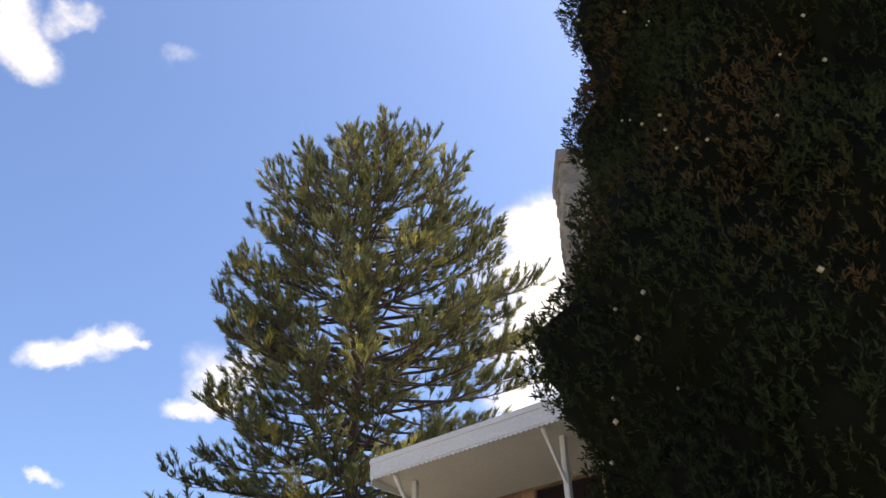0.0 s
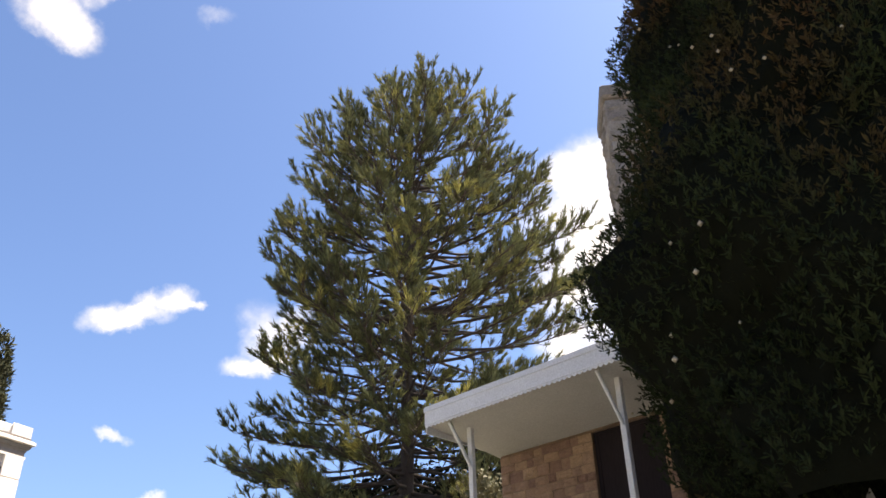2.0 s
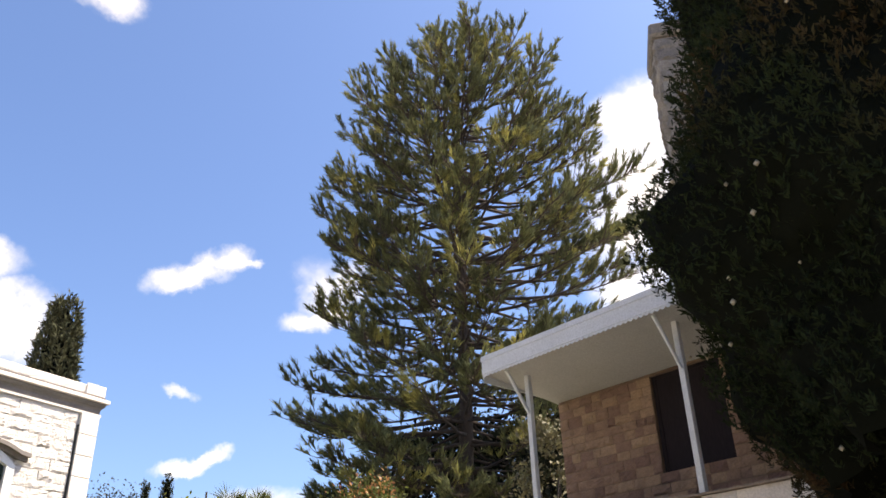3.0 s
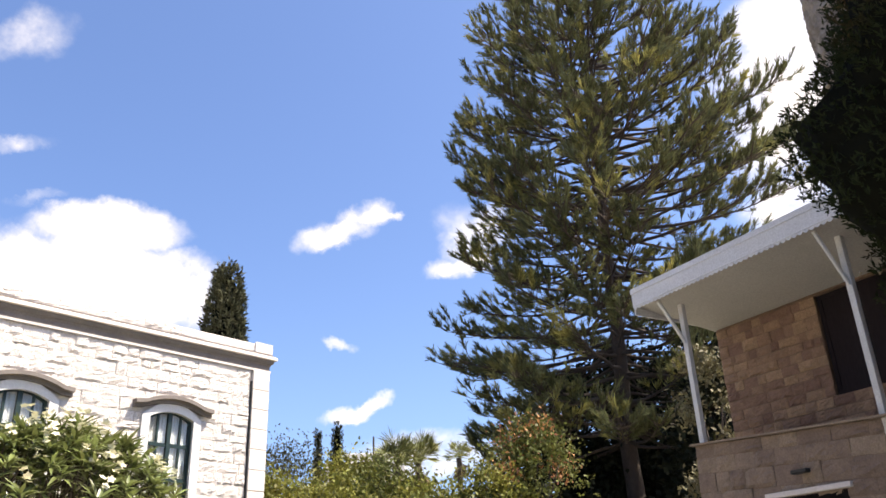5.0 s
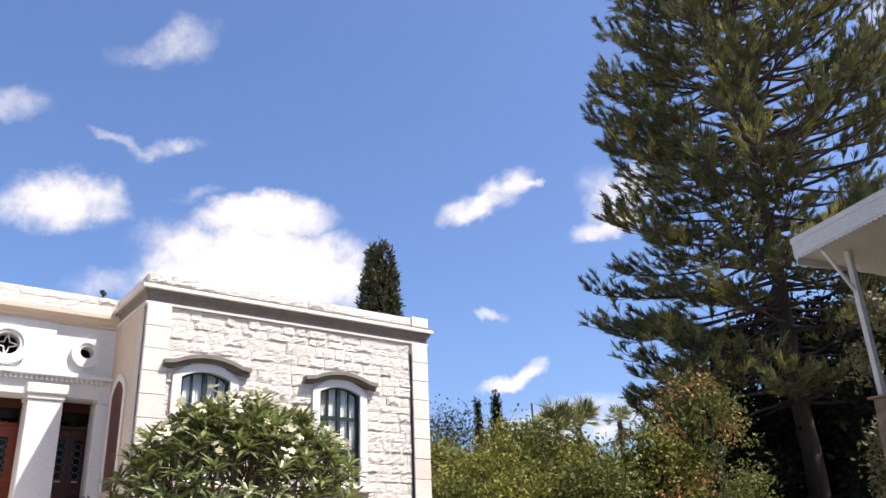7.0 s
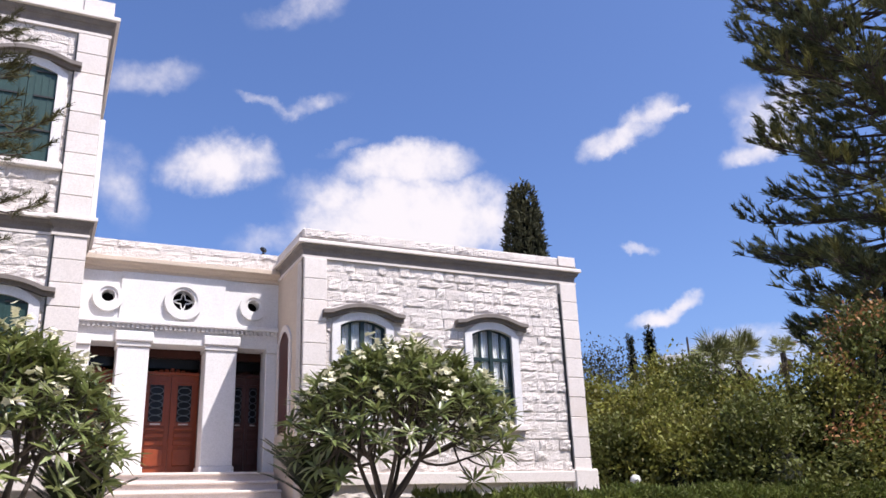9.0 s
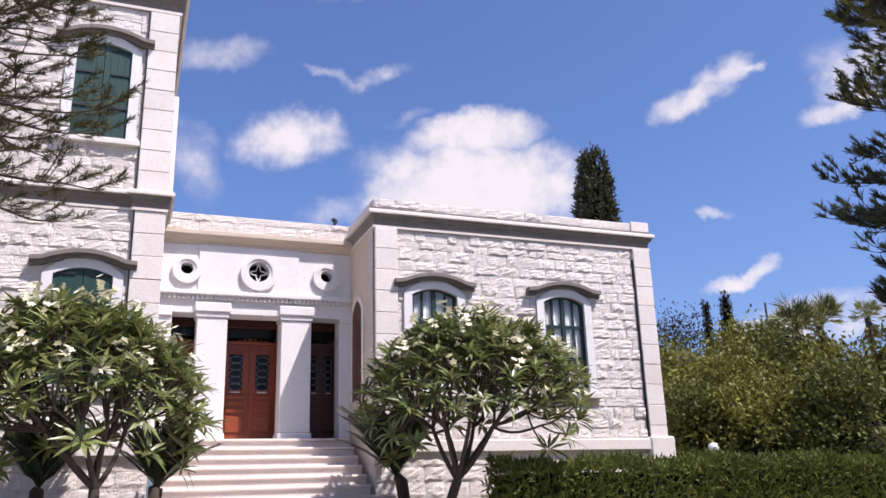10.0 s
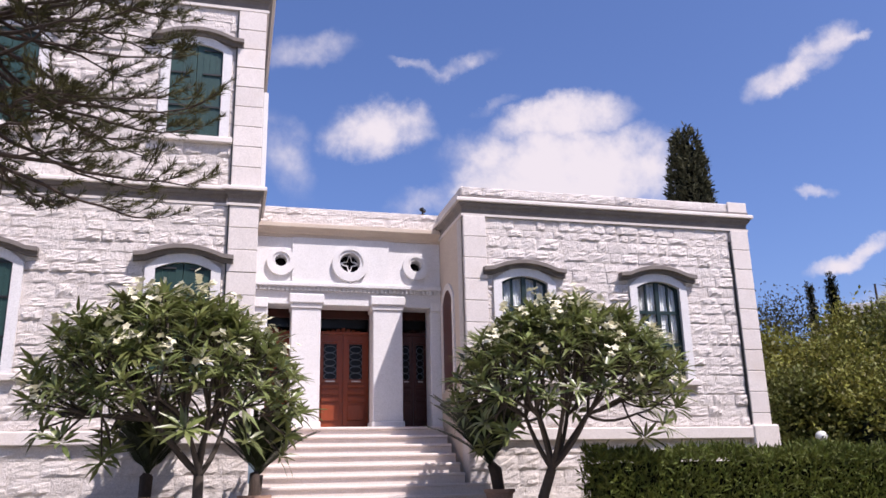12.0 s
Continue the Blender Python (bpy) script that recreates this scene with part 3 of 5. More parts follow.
# ---- the wing
Z_WIN = 3.36
wing_windows = (5.53, 8.45)
wing = shell(house, XW, XE, BASE, 6.98, 8.0, [(c - 0.48, c + 0.48, Z_WIN, SPRING + 0.13) for c in wing_windows])
wing["label"] = "rough-faced white limestone wall of the wing"
holes = [window_at(wing, c, Z_WIN, SPRING, "sash") for c in wing_windows]
pilaster(wing, XW, XW + 0.46, PLINTH + 0.04, 6.58, 1)
pilaster(wing, XE - 0.43, XE, PLINTH + 0.04, 6.58, 2)
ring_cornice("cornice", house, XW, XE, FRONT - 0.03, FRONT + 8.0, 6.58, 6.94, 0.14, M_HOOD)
part("parapet_foot", box(XW - 0.06, XE + 0.06, FRONT - 0.10, FRONT + 0.3, 6.942, 6.996), M_HOOD, house)
parapet = part("parapet", box(XW - 0.03, XE + 0.03, FRONT - 0.06, FRONT + 0.3, 6.998, 7.20, bevel=0.03), M_ROUGH, house, "weathered white stone parapet")
lay_stones(parapet, XW + 0.02, XE - 0.45, 7.0, 7.185, FRONT - 0.05, [], 0.19, (0.35, 0.9), STONES, M_ROUGH, 14, relief=0.8)
part("parapet", box(XW - 0.03, XW + 0.3, FRONT + 0.3, FRONT + 8.0, 6.945, 7.20, bevel=0.03), M_SMOOTH, house)
part("parapet", box(XE - 0.3, XE + 0.03, FRONT + 0.3, FRONT + 8.0, 6.945, 7.20, bevel=0.03), M_SMOOTH, house)
part("parapet_block", box(XE - 0.42, XE + 0.05, FRONT - 0.09, FRONT - 0.062, 6.998, 7.23, bevel=0.01), M_SMOOTH, house)
part("plinth_ledge", box(XW - 0.05, XE + 0.05, FRONT - 0.16, FRONT + 0.1, PLINTH - 0.03, PLINTH + 0.20, bevel=0.02), M_SMOOTH, house)
part("pilaster_foot", box(XE - 0.50, XE + 0.1, FRONT - 0.19, FRONT + 0.1, BASE, PLINTH + 0.24, bevel=0.03), M_SMOOTH, house)
lay_stones(wing, XW + 0.47, XE - 0.44, PLINTH + 0.205, 6.575, FRONT, holes, 0.205, (0.2, 0.55), STONES, M_ROUGH, 11)
lay_stones(wing, XW, XE - 0.52, 1.1, PLINTH - 0.035, FRONT - 0.04, [], 0.27, (0.35, 0.8), STONES, M_ROUGH, 12)
# side towards the porch, with its tall narrow arched window
SIDE_Y0, SIDE_Y1 = 15.86, 16.62
side = part("side_wall", wall_with_holes(FRONT + 0.4, 23.0, BASE, 6.98, -XW - 0.4, -XW, [(SIDE_Y0, SIDE_Y1, 3.35, 5.3)]), M_CREAM, house, "cream rendered side wall beside the porch")
QUARTER = Matrix(((0, -1, 0, 0), (1, 0, 0, 0), (0, 0, 1, 0), (0, 0, 0, 1)))
side.matrix_local = QUARTER
part("corner_wall", box(XW + 0.001, XW + 0.4, FRONT + 0.401, FRONT + 0.402, BASE, 6.9), M_CREAM, house)
bm = bmesh.new()
yc, hy = (SIDE_Y0 + SIDE_Y1) / 2, (SIDE_Y1 - SIDE_Y0) / 2
extrude(bm, [(yc - hy - 0.15, 3.25)] + arc(yc, 5.12, hy + 0.15, 0.36, 12) + [(yc + hy + 0.15, 3.25), (yc + hy, 3.25)] + arc(yc, 5.1, hy, 0.24, 12)[::-1] + [(yc - hy, 3.25)], -XW - 0.02, -XW + 0.03)
ob = part("surround", bm, M_SMOOTH, house)
ob.matrix_local = QUARTER
bm = bmesh.new()
extrude(bm, [(yc - hy, 3.3)] + arc(yc, 5.1, hy, 0.24, 12) + [(yc + hy, 3.3)], -XW - 0.03, -XW + 0.014)
ob = part("shutter", bm, M_DARKWOOD, house, "closed dark brown shutter of the narrow side window")
ob.matrix_local = QUARTER

# ---- the tower
TW = -8.6
tower_x = (-0.94, -4.2, -7.4)
tower_holes = [(c - 0.48, c + 0.48, z, s + 0.13) for c in tower_x for z, s in ((Z_WIN, SPRING), (7.84, 9.63))]
tower = shell(house, TW, XT, BASE, 11.0, 8.0, tower_holes)
tower["label"] = "rough-faced white limestone wall of the tower"
part("side_wall", box(TW, TW + 0.4, FRONT + 0.4, FRONT + 7.6, BASE, 11.0), M_SMOOTH, house)
holes = [window_at(tower, c, z, s, "shut") for c in tower_x for z, s in ((Z_WIN, SPRING), (7.84, 9.63))]
pilaster(tower, XT - 0.53, XT, PLINTH + 0.04, 6.50, 3)
pilaster(tower, XT - 0.53, XT, 6.86, 10.58, 4)
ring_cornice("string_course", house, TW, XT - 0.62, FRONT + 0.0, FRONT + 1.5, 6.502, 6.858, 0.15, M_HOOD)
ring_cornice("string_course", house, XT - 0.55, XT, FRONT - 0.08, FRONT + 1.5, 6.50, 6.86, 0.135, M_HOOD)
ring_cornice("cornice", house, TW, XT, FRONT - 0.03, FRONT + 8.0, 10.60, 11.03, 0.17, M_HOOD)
part("parapet", box(TW, XT + 0.03, FRONT - 0.06, FRONT + 0.3, 11.035, 11.36, bevel=0.03), M_SMOOTH, house)
part("parapet_block", box(XT - 0.5, XT + 0.05, FRONT - 0.09, FRONT - 0.062, 11.035, 11.39, bevel=0.01), M_SMOOTH, house)
part("plinth_ledge", box(TW, XT + 0.05, FRONT - 0.16, FRONT + 0.1, PLINTH - 0.03, PLINTH + 0.20, bevel=0.02), M_SMOOTH, house)
lay_stones(tower, TW, XT - 0.54, PLINTH + 0.205, 6.495, FRONT, holes, 0.21, (0.22, 0.58), STONES, M_ROUGH, 21, far=-5.0)
lay_stones(tower, TW, XT - 0.54, 6.865, 10.59, FRONT, holes, 0.21, (0.22, 0.58), STONES, M_ROUGH, 22, far=-3.4)
lay_stones(tower, TW, XT, 1.1, PLINTH - 0.035, FRONT - 0.04, [], 0.27, (0.35, 0.8), STONES, M_ROUGH, 23, far=-5.0)

# white rendered breast on the tower's side, above the porch roof
part("side_breast", box(XT + 0.002, XT + 0.10, FRONT + 0.12, FRONT + 1.5, 6.865, 8.95, bevel=0.01), M_WHITE, house, "white rendered breast on the side of the tower")

# thin black strips beside the corner pilasters
for x, z0, z1 in ((XE - 0.455, PLINTH + 0.2, 6.33), (XT - 0.557, PLINTH + 0.2, 6.5), (XT - 0.557, 6.87, 10.58)):
    part("open_joint", box(x, x + 0.022, FRONT - 0.068, FRONT + 0.05, z0 + 0.01, z1), M_IRON, house, "thin black strip beside the corner pilaster")

# ---- the porch
PY, LAND, DOORY = 16.875, 2.56, 17.75
XC = (XT + XW) / 2
porch = new("porch")
porch.parent = house
porch["label"] = "white porch with square columns, a dentil band and three round windows"
BEAM = 5.08
oculi = ((0.87, 0.125, 0.29), (XC, 0.215, 0.38), (3.75, 0.125, 0.29))
# front of the attic with round holes


def plate_with_hole(bm, x0, x1, z0, z1, y, cx, cz, r, n=28):
    """A flat plate with a round hole and the hole's inner side."""
    ring = [(cx + r * math.cos(2 * math.pi * i / n), cz + r * math.sin(2 * math.pi * i / n)) for i in range(n)]
    edge = []
    for x, z in ring:
        dx, dz = x - cx, z - cz
        s = min((x1 - cx) / dx if dx > 1e-6 else 9e9, (x0 - cx) / dx if dx < -1e-6 else 9e9, (z1 - cz) / dz if dz > 1e-6 else 9e9, (z0 - cz) / dz if dz < -1e-6 else 9e9)
        edge.append((cx + dx * s, cz + dz * s))
    a = [bm.verts.new((x, y, z)) for x, z in ring]
    b = [bm.verts.new((x, y, z)) for x, z in edge]
    c = [bm.verts.new((x, y + 0.25, z)) for x, z in ring]
    for i in range(n):
        j = (i + 1) % n
        bm.faces.new((b[i], b[j], a[j], a[i]))
        bm.faces.new((a[i], a[j], c[j], c[i]))
    for x, z in ((x0, z0), (x1, z0), (x1, z1), (x0, z1)):
        k = min(range(n), key=lambda i: (edge[i][0] - x) ** 2 + (edge[i][1] - z) ** 2)
        j = k + 1 if abs(edge[(k + 1) % n][0] - edge[k][0]) > 1e-6 and abs(edge[(k + 1) % n][1] - edge[k][1]) > 1e-6 else k - 1
        if abs(edge[j % n][0] - edge[k][0]) > 1e-6 and abs(edge[j % n][1] - edge[k][1]) > 1e-6:
            bm.faces.new((b[k], bm.verts.new((x, y, z)), b[j % n]))


OZ = 6.0
for (x0, x1), (cx, r, _) in zip(((XT, 1.12), (1.12, 3.13), (3.13, XW)), oculi):
    bm = bmesh.new()
    plate_with_hole(bm, x0, x1, 5.52, 6.52, PY - (0.04 if cx == XC else 0), cx, OZ, r)
    part("attic_panel", bm, M_WHITE, porch)
# black backing paints the shade seen through the round openings
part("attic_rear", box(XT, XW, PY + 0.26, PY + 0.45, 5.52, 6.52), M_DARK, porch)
for cx, r, ro in oculi:
    bm = bmesh.new()
    n = 36
    face = PY - (0.04 if cx == XC else 0)
    for y0, y1, ra, rb in ((face - 0.05, face, r, r + 0.055), (face - 0.075, face, r + 0.055, ro)):
        ringv = [[bm.verts.new((cx + q * math.cos(2 * math.pi * i / n), y, OZ - (0.03 if q == ro else 0) + q * math.sin(2 * math.pi * i / n))) for i in range(n)] for q, y in ((ra, y1), (ra, y0), (rb, y0), (rb, y1))]
        for a, b in zip(ringv, ringv[1:]):
            for i in range(n):
                bm.faces.new((a[i], a[(i + 1) % n], b[(i + 1) % n], b[i]))
    bmesh.ops.recalc_face_normals(bm, faces=bm.faces)
    part("round_moulding", bm, M_WHITE, porch, "white ring moulding round the opening")
# pierced star in the middle opening
bm = bmesh.new()
for k in range(4):
    a0, a1 = math.pi / 2 * k, math.pi / 2 * (k + 1)
    pts = []
    for i in range(9):
        s = i / 8
        q = 0.205 * (1 - 0.62 * math.sin(math.pi * s))
        pts.append((XC + q * math.cos(a0 + (a1 - a0) * s), OZ + q * math.sin(a0 + (a1 - a0) * s)))
    inner = [(XC + (x - XC) * 0.74, OZ + (z - OZ) * 0.74) for x, z in pts]
    extrude(bm, pts + inner[::-1], PY + 0.03, PY + 0.07)
for k in range(4):
    a = math.pi / 2 * k
    c, s = math.cos(a), math.sin(a)
    extrude(bm, [(XC + c * 0.15 - s * 0.012, OZ + s * 0.15 + c * 0.012), (XC + c * 0.218 - s * 0.012, OZ + s * 0.218 + c * 0.012), (XC + c * 0.218 + s * 0.012, OZ + s * 0.218 - c * 0.012), (XC + c * 0.15 + s * 0.012, OZ + s * 0.15 - c * 0.012)], PY + 0.032, PY + 0.068)
part("star_tracery", bm, M_WHITE, porch, "white pierced star in the round opening")
part("keystone_drop", box(XC - 0.05, XC + 0.05, PY - 0.06, PY, 5.55, 5.62, bevel=0.015), M_WHITE, porch)
# strips over the columns, beam, dentils, cornice, parapet
COLS = ((1.42, 0.66), (3.13, 0.69))
for x in (1.10, 3.131):
    part("panel_edge", box(x, x + 0.019, PY - 0.041, PY - 0.001, 5.53, 6.52), M_WHITE, porch)
part("beam", box(XT, XW, PY - 0.02, PY + 0.5, BEAM, 5.515, bevel=0.01), M_WHITE, porch)
part("beam_band", box(XT, XW - 0.01, PY - 0.14, PY - 0.022, 5.44, 5.53, bevel=0.015), M_WHITE, porch)
rng = random.Random(5)
for i in range(44):
    x = XT + 0.05 + i * (XW - XT - 0.1) / 43
    part("dentil", box(x - 0.024, x + 0.024, PY - 0.10, PY - 0.022, 5.365, 5.437), M_WHITE, porch)
part("porch_cornice", run_along(bmesh.new(), moulding(6.525, 6.79, 0.22, PY + 0.02), XT, XW), M_CREAM, porch)
part("porch_parapet", box(XT, XW, PY - 0.02, PY + 0.3, 6.795, 7.19, bevel=0.02), M_ROUGH, porch)
lay_stones(porch, XT + 0.02, XW - 0.05, 6.80, 7.18, PY - 0.012, [], 0.19, (0.3, 0.75), STONES, M_ROUGH, 15, relief=0.8)
part("porch_roof", box(XT, XW, PY + 0.5, DOORY + 1.6, 5.30, 5.5), M_WHITE, porch)
for cx, w in COLS:
    col = part("column", box(cx - w / 2 + 0.03, cx + w / 2 - 0.03, PY - 0.02, PY + 0.48, LAND + 0.14, 5.0, bevel=0.012), M_WHITE, porch, "square white column")
    part("column_base", box(cx - w / 2, cx + w / 2, PY - 0.06, PY + 0.52, LAND, LAND + 0.14, bevel=0.02), M_WHITE, col)
    bm = bmesh.new()
    add_box(bm, cx - w / 2 + 0.005, cx + w / 2 - 0.005, PY - 0.05, PY + 0.5, 5.002, 5.10, bevel=0.012)
    add_box(bm, cx - w / 2 - 0.03, cx + w / 2 + 0.03, PY - 0.09, PY + 0.5, 5.102, 5.30, bevel=0.02)
    part("capital", bm, M_WHITE, col)
for x0, x1 in ((XT, XT + 0.3), (4.06, XW)):
    bm = bmesh.new()
    add_box(bm, x0, x1, PY, PY + 0.48, LAND, 5.0, bevel=0.01)
    add_box(bm, x0, x1 + 0.001, PY - 0.05, PY + 0.5, 5.002, 5.2, bevel=0.01)
    part("pier", bm, M_WHITE, porch)
part("porch_floor", box(XT, XW, PY - 0.06, DOORY + 0.3, LAND - 0.3, LAND - 0.004), M_STEP, porch)
part("door_wall", wall_with_holes(XT, XW, LAND, 5.3, DOORY, DOORY + 0.3, [(XC - 0.56, XC + 0.56, LAND, 4.98), (XT + 0.15, XT + 0.85, LAND, 4.98), (XW - 0.85, XW - 0.06, LAND, 4.98)]), M_DARKWOOD, porch)
# added black sheet in place of the unlit hall
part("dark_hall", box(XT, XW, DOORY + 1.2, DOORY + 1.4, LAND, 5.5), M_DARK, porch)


def door_at(cx, half, mat):
    d = new("door")
    d.parent = house
    d["label"] = "red-brown panelled double door with narrow glazed lights" if half > 0.5 else "narrow dark red-brown side door in the porch"
    y = DOORY + 0.05
    top = LAND + 2.06
    for k in (-1, 1):
        a, b = (cx - half, cx - 0.004) if k < 0 else (cx + 0.004, cx + half)
        w = b - a
        bm = wall_with_holes(a, b, LAND + 0.01, top, y, y + 0.05, [(a + w * 0.24, b - w * 0.24, LAND + 1.10, top - 0.2)])
        add_box(bm, a, b, y - 0.014, y - 0.0005, LAND + 0.01, LAND + 0.16)
        for z0, z1 in ((0.22, 0.55), (0.62, 0.72), (0.77, 0.87), (0.92, 0.99)):
            add_box(bm, a + w * 0.16, b - w * 0.16, y - 0.04, y - 0.0005, LAND + z0, LAND + z1, bevel=0.012)
        add_box(bm, a + w * 0.18, b - w * 0.18, y - 0.03, y - 0.0005, LAND + 1.03, LAND + 1.07)
        add_box(bm, a + w * 0.16, b - w * 0.16, y - 0.03, y - 0.0005, top - 0.15, top - 0.11)
        part("door_leaf", bm, mat, d)
        part("pane", box(a + w * 0.24, b - w * 0.24, y + 0.02, y + 0.026, LAND + 1.10, top - 0.2), M_DOORGLASS, d)
        bm = bmesh.new()
        xm, q = (a + b) / 2, w * 0.24
        for i in range(5):
            z = LAND + 1.16 + i * 0.145
            v, fcs = tube([(xm - q * math.cos(t), y + 0.005, z + 0.07 * math.sin(t)) for t in np.linspace(0, 2 * math.pi, 13)], [0.008] * 13, 4)
            vv = [bm.verts.new(p) for p in v]
            for f in fcs:
                bm.faces.new([vv[i2] for i2 in f])
        part("iron_grille", bm, M_STEEL, d, "wrought iron scroll grille")
        part("letter_plate", box(a + w * 0.32, b - w * 0.32, y - 0.036, y - 0.031, LAND + 1.035, LAND + 1.062), M_SMOOTH, d)
    bm = bmesh.new()
    add_box(bm, cx - half, cx + half, y - 0.05, y + 0.05, top + 0.004, top + 0.07, bevel=0.012)
    for i in range(7):
        x = cx + (i - 3) * half * 0.2
        add_box(bm, x - half * 0.07, x + half * 0.07, y - 0.03, y + 0.04, top + 0.072, top + 0.15 - 0.018 * abs(i - 3), bevel=0.012)
    part("carved_head", bm, mat, d, "carved wooden head over the door")
    part("transom", box(cx - half, cx + half, y + 0.05, y + 0.06, top + 0.16, 4.98), M_DOORGLASS, d)


door_at(XC, 0.555, M_DOOR)
door_at(XT + 0.50, 0.345, M_DOOR)
# same door in darker wood: the porch's shade sits in its colour
door_at(XW - 0.425, 0.32, M_DARKWOOD)

# ---- the stairs
stairs = thing("staircase", "pale stone steps rising to the porch of the house", "stairs")
RISE, TREAD, EDGE = 0.183, 0.30, PY - 0.42
for i in range(9):
    z, y = LAND - RISE * i, EDGE - TREAD * i
    grow = 0.08 * i
    bm = bmesh.new()
    x0, x1 = (XT + 0.2, XW - 0.1) if y > FRONT - 0.3 else (XT + 0.35 - grow * 0.5, XW + 0.05 + grow * 0.5)
    add_box(bm, x0, x1, y - 0.045, y + TREAD + 0.05, z - 0.055, z, bevel=0.014)
    add_box(bm, x0, x1, y, y + TREAD + 0.02, z - RISE - 0.02, z - 0.056)
    part("step", bm, M_STEP, stairs)


# ---------------------------------------------------------------- stone cottage with an awning
# its own axes: x along the awning's edge towards the camera's side, y away from the garden
COT = thing("cottage", "tan sandstone cottage with a white awning over its terrace", "house", (11.52, 6.13, 0), 0)
along = Vector((-0.295, -0.955, 0)).normalized()
inward = Vector((0.955, -0.295, 0)).normalized()
COT.matrix_world = Matrix(((along.x, inward.x, 0, 11.52), (along.y, inward.y, 0, 6.13), (0, 0, 1, 0), (0, 0, 0, 1)))
FT, FB = 6.20, 5.93     # top and foot of the awning's edge
awning = new("awning")
awning.parent = COT
awning["label"] = "white sheet-metal awning with a scalloped lower edge on timber posts"
LONG = 6.6
bm = bmesh.new()
extrude(bm, [(0, FB), (LONG, FB), (LONG, FT), (0, FT)], -0.02, 0.02)
add_box(bm, -0.01, LONG, -0.035, -0.021, FT - 0.05, FT + 0.02)
part("fascia", bm, M_TIN, awning, "pale painted fascia board")
bm = bmesh.new()
n = int(LONG / 0.09)
for i in range(n):
    a = LONG * i / n
    w = LONG / n
    extrude(bm, [(a, FB - 0.004), (a + w * 0.1, FB - 0.03), (a + w * 0.5, FB - 0.05), (a + w * 0.9, FB - 0.03), (a + w, FB - 0.004)], -0.014, -0.002)
part("scalloped_edge", bm, M_TIN, awning)
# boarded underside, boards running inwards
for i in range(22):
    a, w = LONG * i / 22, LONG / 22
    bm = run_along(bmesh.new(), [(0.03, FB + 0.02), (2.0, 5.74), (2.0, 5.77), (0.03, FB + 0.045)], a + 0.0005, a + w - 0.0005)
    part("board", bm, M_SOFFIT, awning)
part("sheet_roof", extrude(bmesh.new(), [(0, FT), (LONG, FT), (LONG, FT + 0.04), (0, FT + 0.04)], -0.03, 3.2), M_TIN, awning)
part("fascia_end", box(-0.02, 0.0, 0.022, 2.0, FB - 0.12, FT - 0.002), M_TIN, awning, "pale painted fascia board")


def parapet_top(s):
    return 3.676 - 0.0625 * min(max(s - 0.4, 0), 3.0)


def awning_post(s):
    y = 0.55
    foot = parapet_top(s)
    col = part("post", box(s - 0.045, s + 0.045, y - 0.045, y + 0.045, foot, FB + 0.018, bevel=0.008), M_POST, awning, "white painted timber post")
    for d in (-1,):
        v, f = tube([(s, y - 0.03, foot + (FB - foot) * 0.70), (s - 0.02, y - 0.2, foot + (FB - foot) * 0.82), (s - 0.05, y - 0.45, FB - 0.02)], [0.035, 0.035, 0.04], 4)
        np_mesh("bracket", v, f, M_POST, col)


for s in (0.49, 3.38, 6.27):
    awning_post(s)
WALLY = 1.8
wall = part("wall", wall_with_holes(0.05, 9.0, 0.6, FB + 0.2, WALLY, WALLY + 0.4, [(1.99, 3.25, 4.18, 5.72)]), M_TANMORTAR, COT, "tan sandstone block wall")
part("end_wall", box(0.05, 0.45, WALLY + 0.401, WALLY + 5, 0.6, FB + 0.2), M_TANMORTAR, COT)
part("rear_wall", box(0.05, 9.0, WALLY + 5, WALLY + 5.4, 0.6, FB + 0.2), M_TANMORTAR, COT)
part("roof", box(0.0, 9.1, WALLY + 0.41, WALLY + 5.5, FB + 0.201, FB + 0.262), M_TIN, COT)
win = new("window")
win.parent = COT
win["label"] = "dark shuttered window in the cottage wall"
part("frame", wall_with_holes(1.99, 3.25, 4.18, 5.72, WALLY + 0.06, WALLY + 0.12, [(2.06, 2.59, 4.25, 5.66), (2.65, 3.18, 4.25, 5.66)]), M_DARKSHUTTER, win)
for a in (2.06, 2.65):
    part("shutter", box(a, a + 0.53, WALLY + 0.075, WALLY + 0.10, 4.25, 5.66), M_DARKSHUTTER, win, "closed dark shutter")
# added black sheet in place of the unlit room
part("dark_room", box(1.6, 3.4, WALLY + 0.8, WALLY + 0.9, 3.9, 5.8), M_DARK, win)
def bare(meshes):
    copies = [m.copy() for m in meshes]
    for m in copies:
        m.materials.clear()
    return copies


TAN = bare([stone_mesh(60 + i, 0.9) for i in range(10)])
lay_stones(wall, 0.05, 5.0, 3.0, 5.73, WALLY, [(1.99, 3.25, 4.18, 5.72)], 0.15, (0.15, 0.34), TAN, M_TAN, 31, joint=0.014)
# the terrace wall that the posts stand on
terrace = new("terrace_wall")
terrace.parent = COT
terrace["label"] = "grey-beige stone terrace wall under the posts"
GREY = bare(STONES[:8])
PALE = bare(STONES[14:20])
bm = bmesh.new()
prof = [(0.42, 0.3), (14.0, 0.3), (14.0, parapet_top(5.0) - 0.03), (3.4, parapet_top(5.0) - 0.03), (0.42, parapet_top(0.4) - 0.03)]
extrude(bm, prof, 0.45, 0.85)
part("core", bm, M_TANMORTAR, terrace)
bm = bmesh.new()
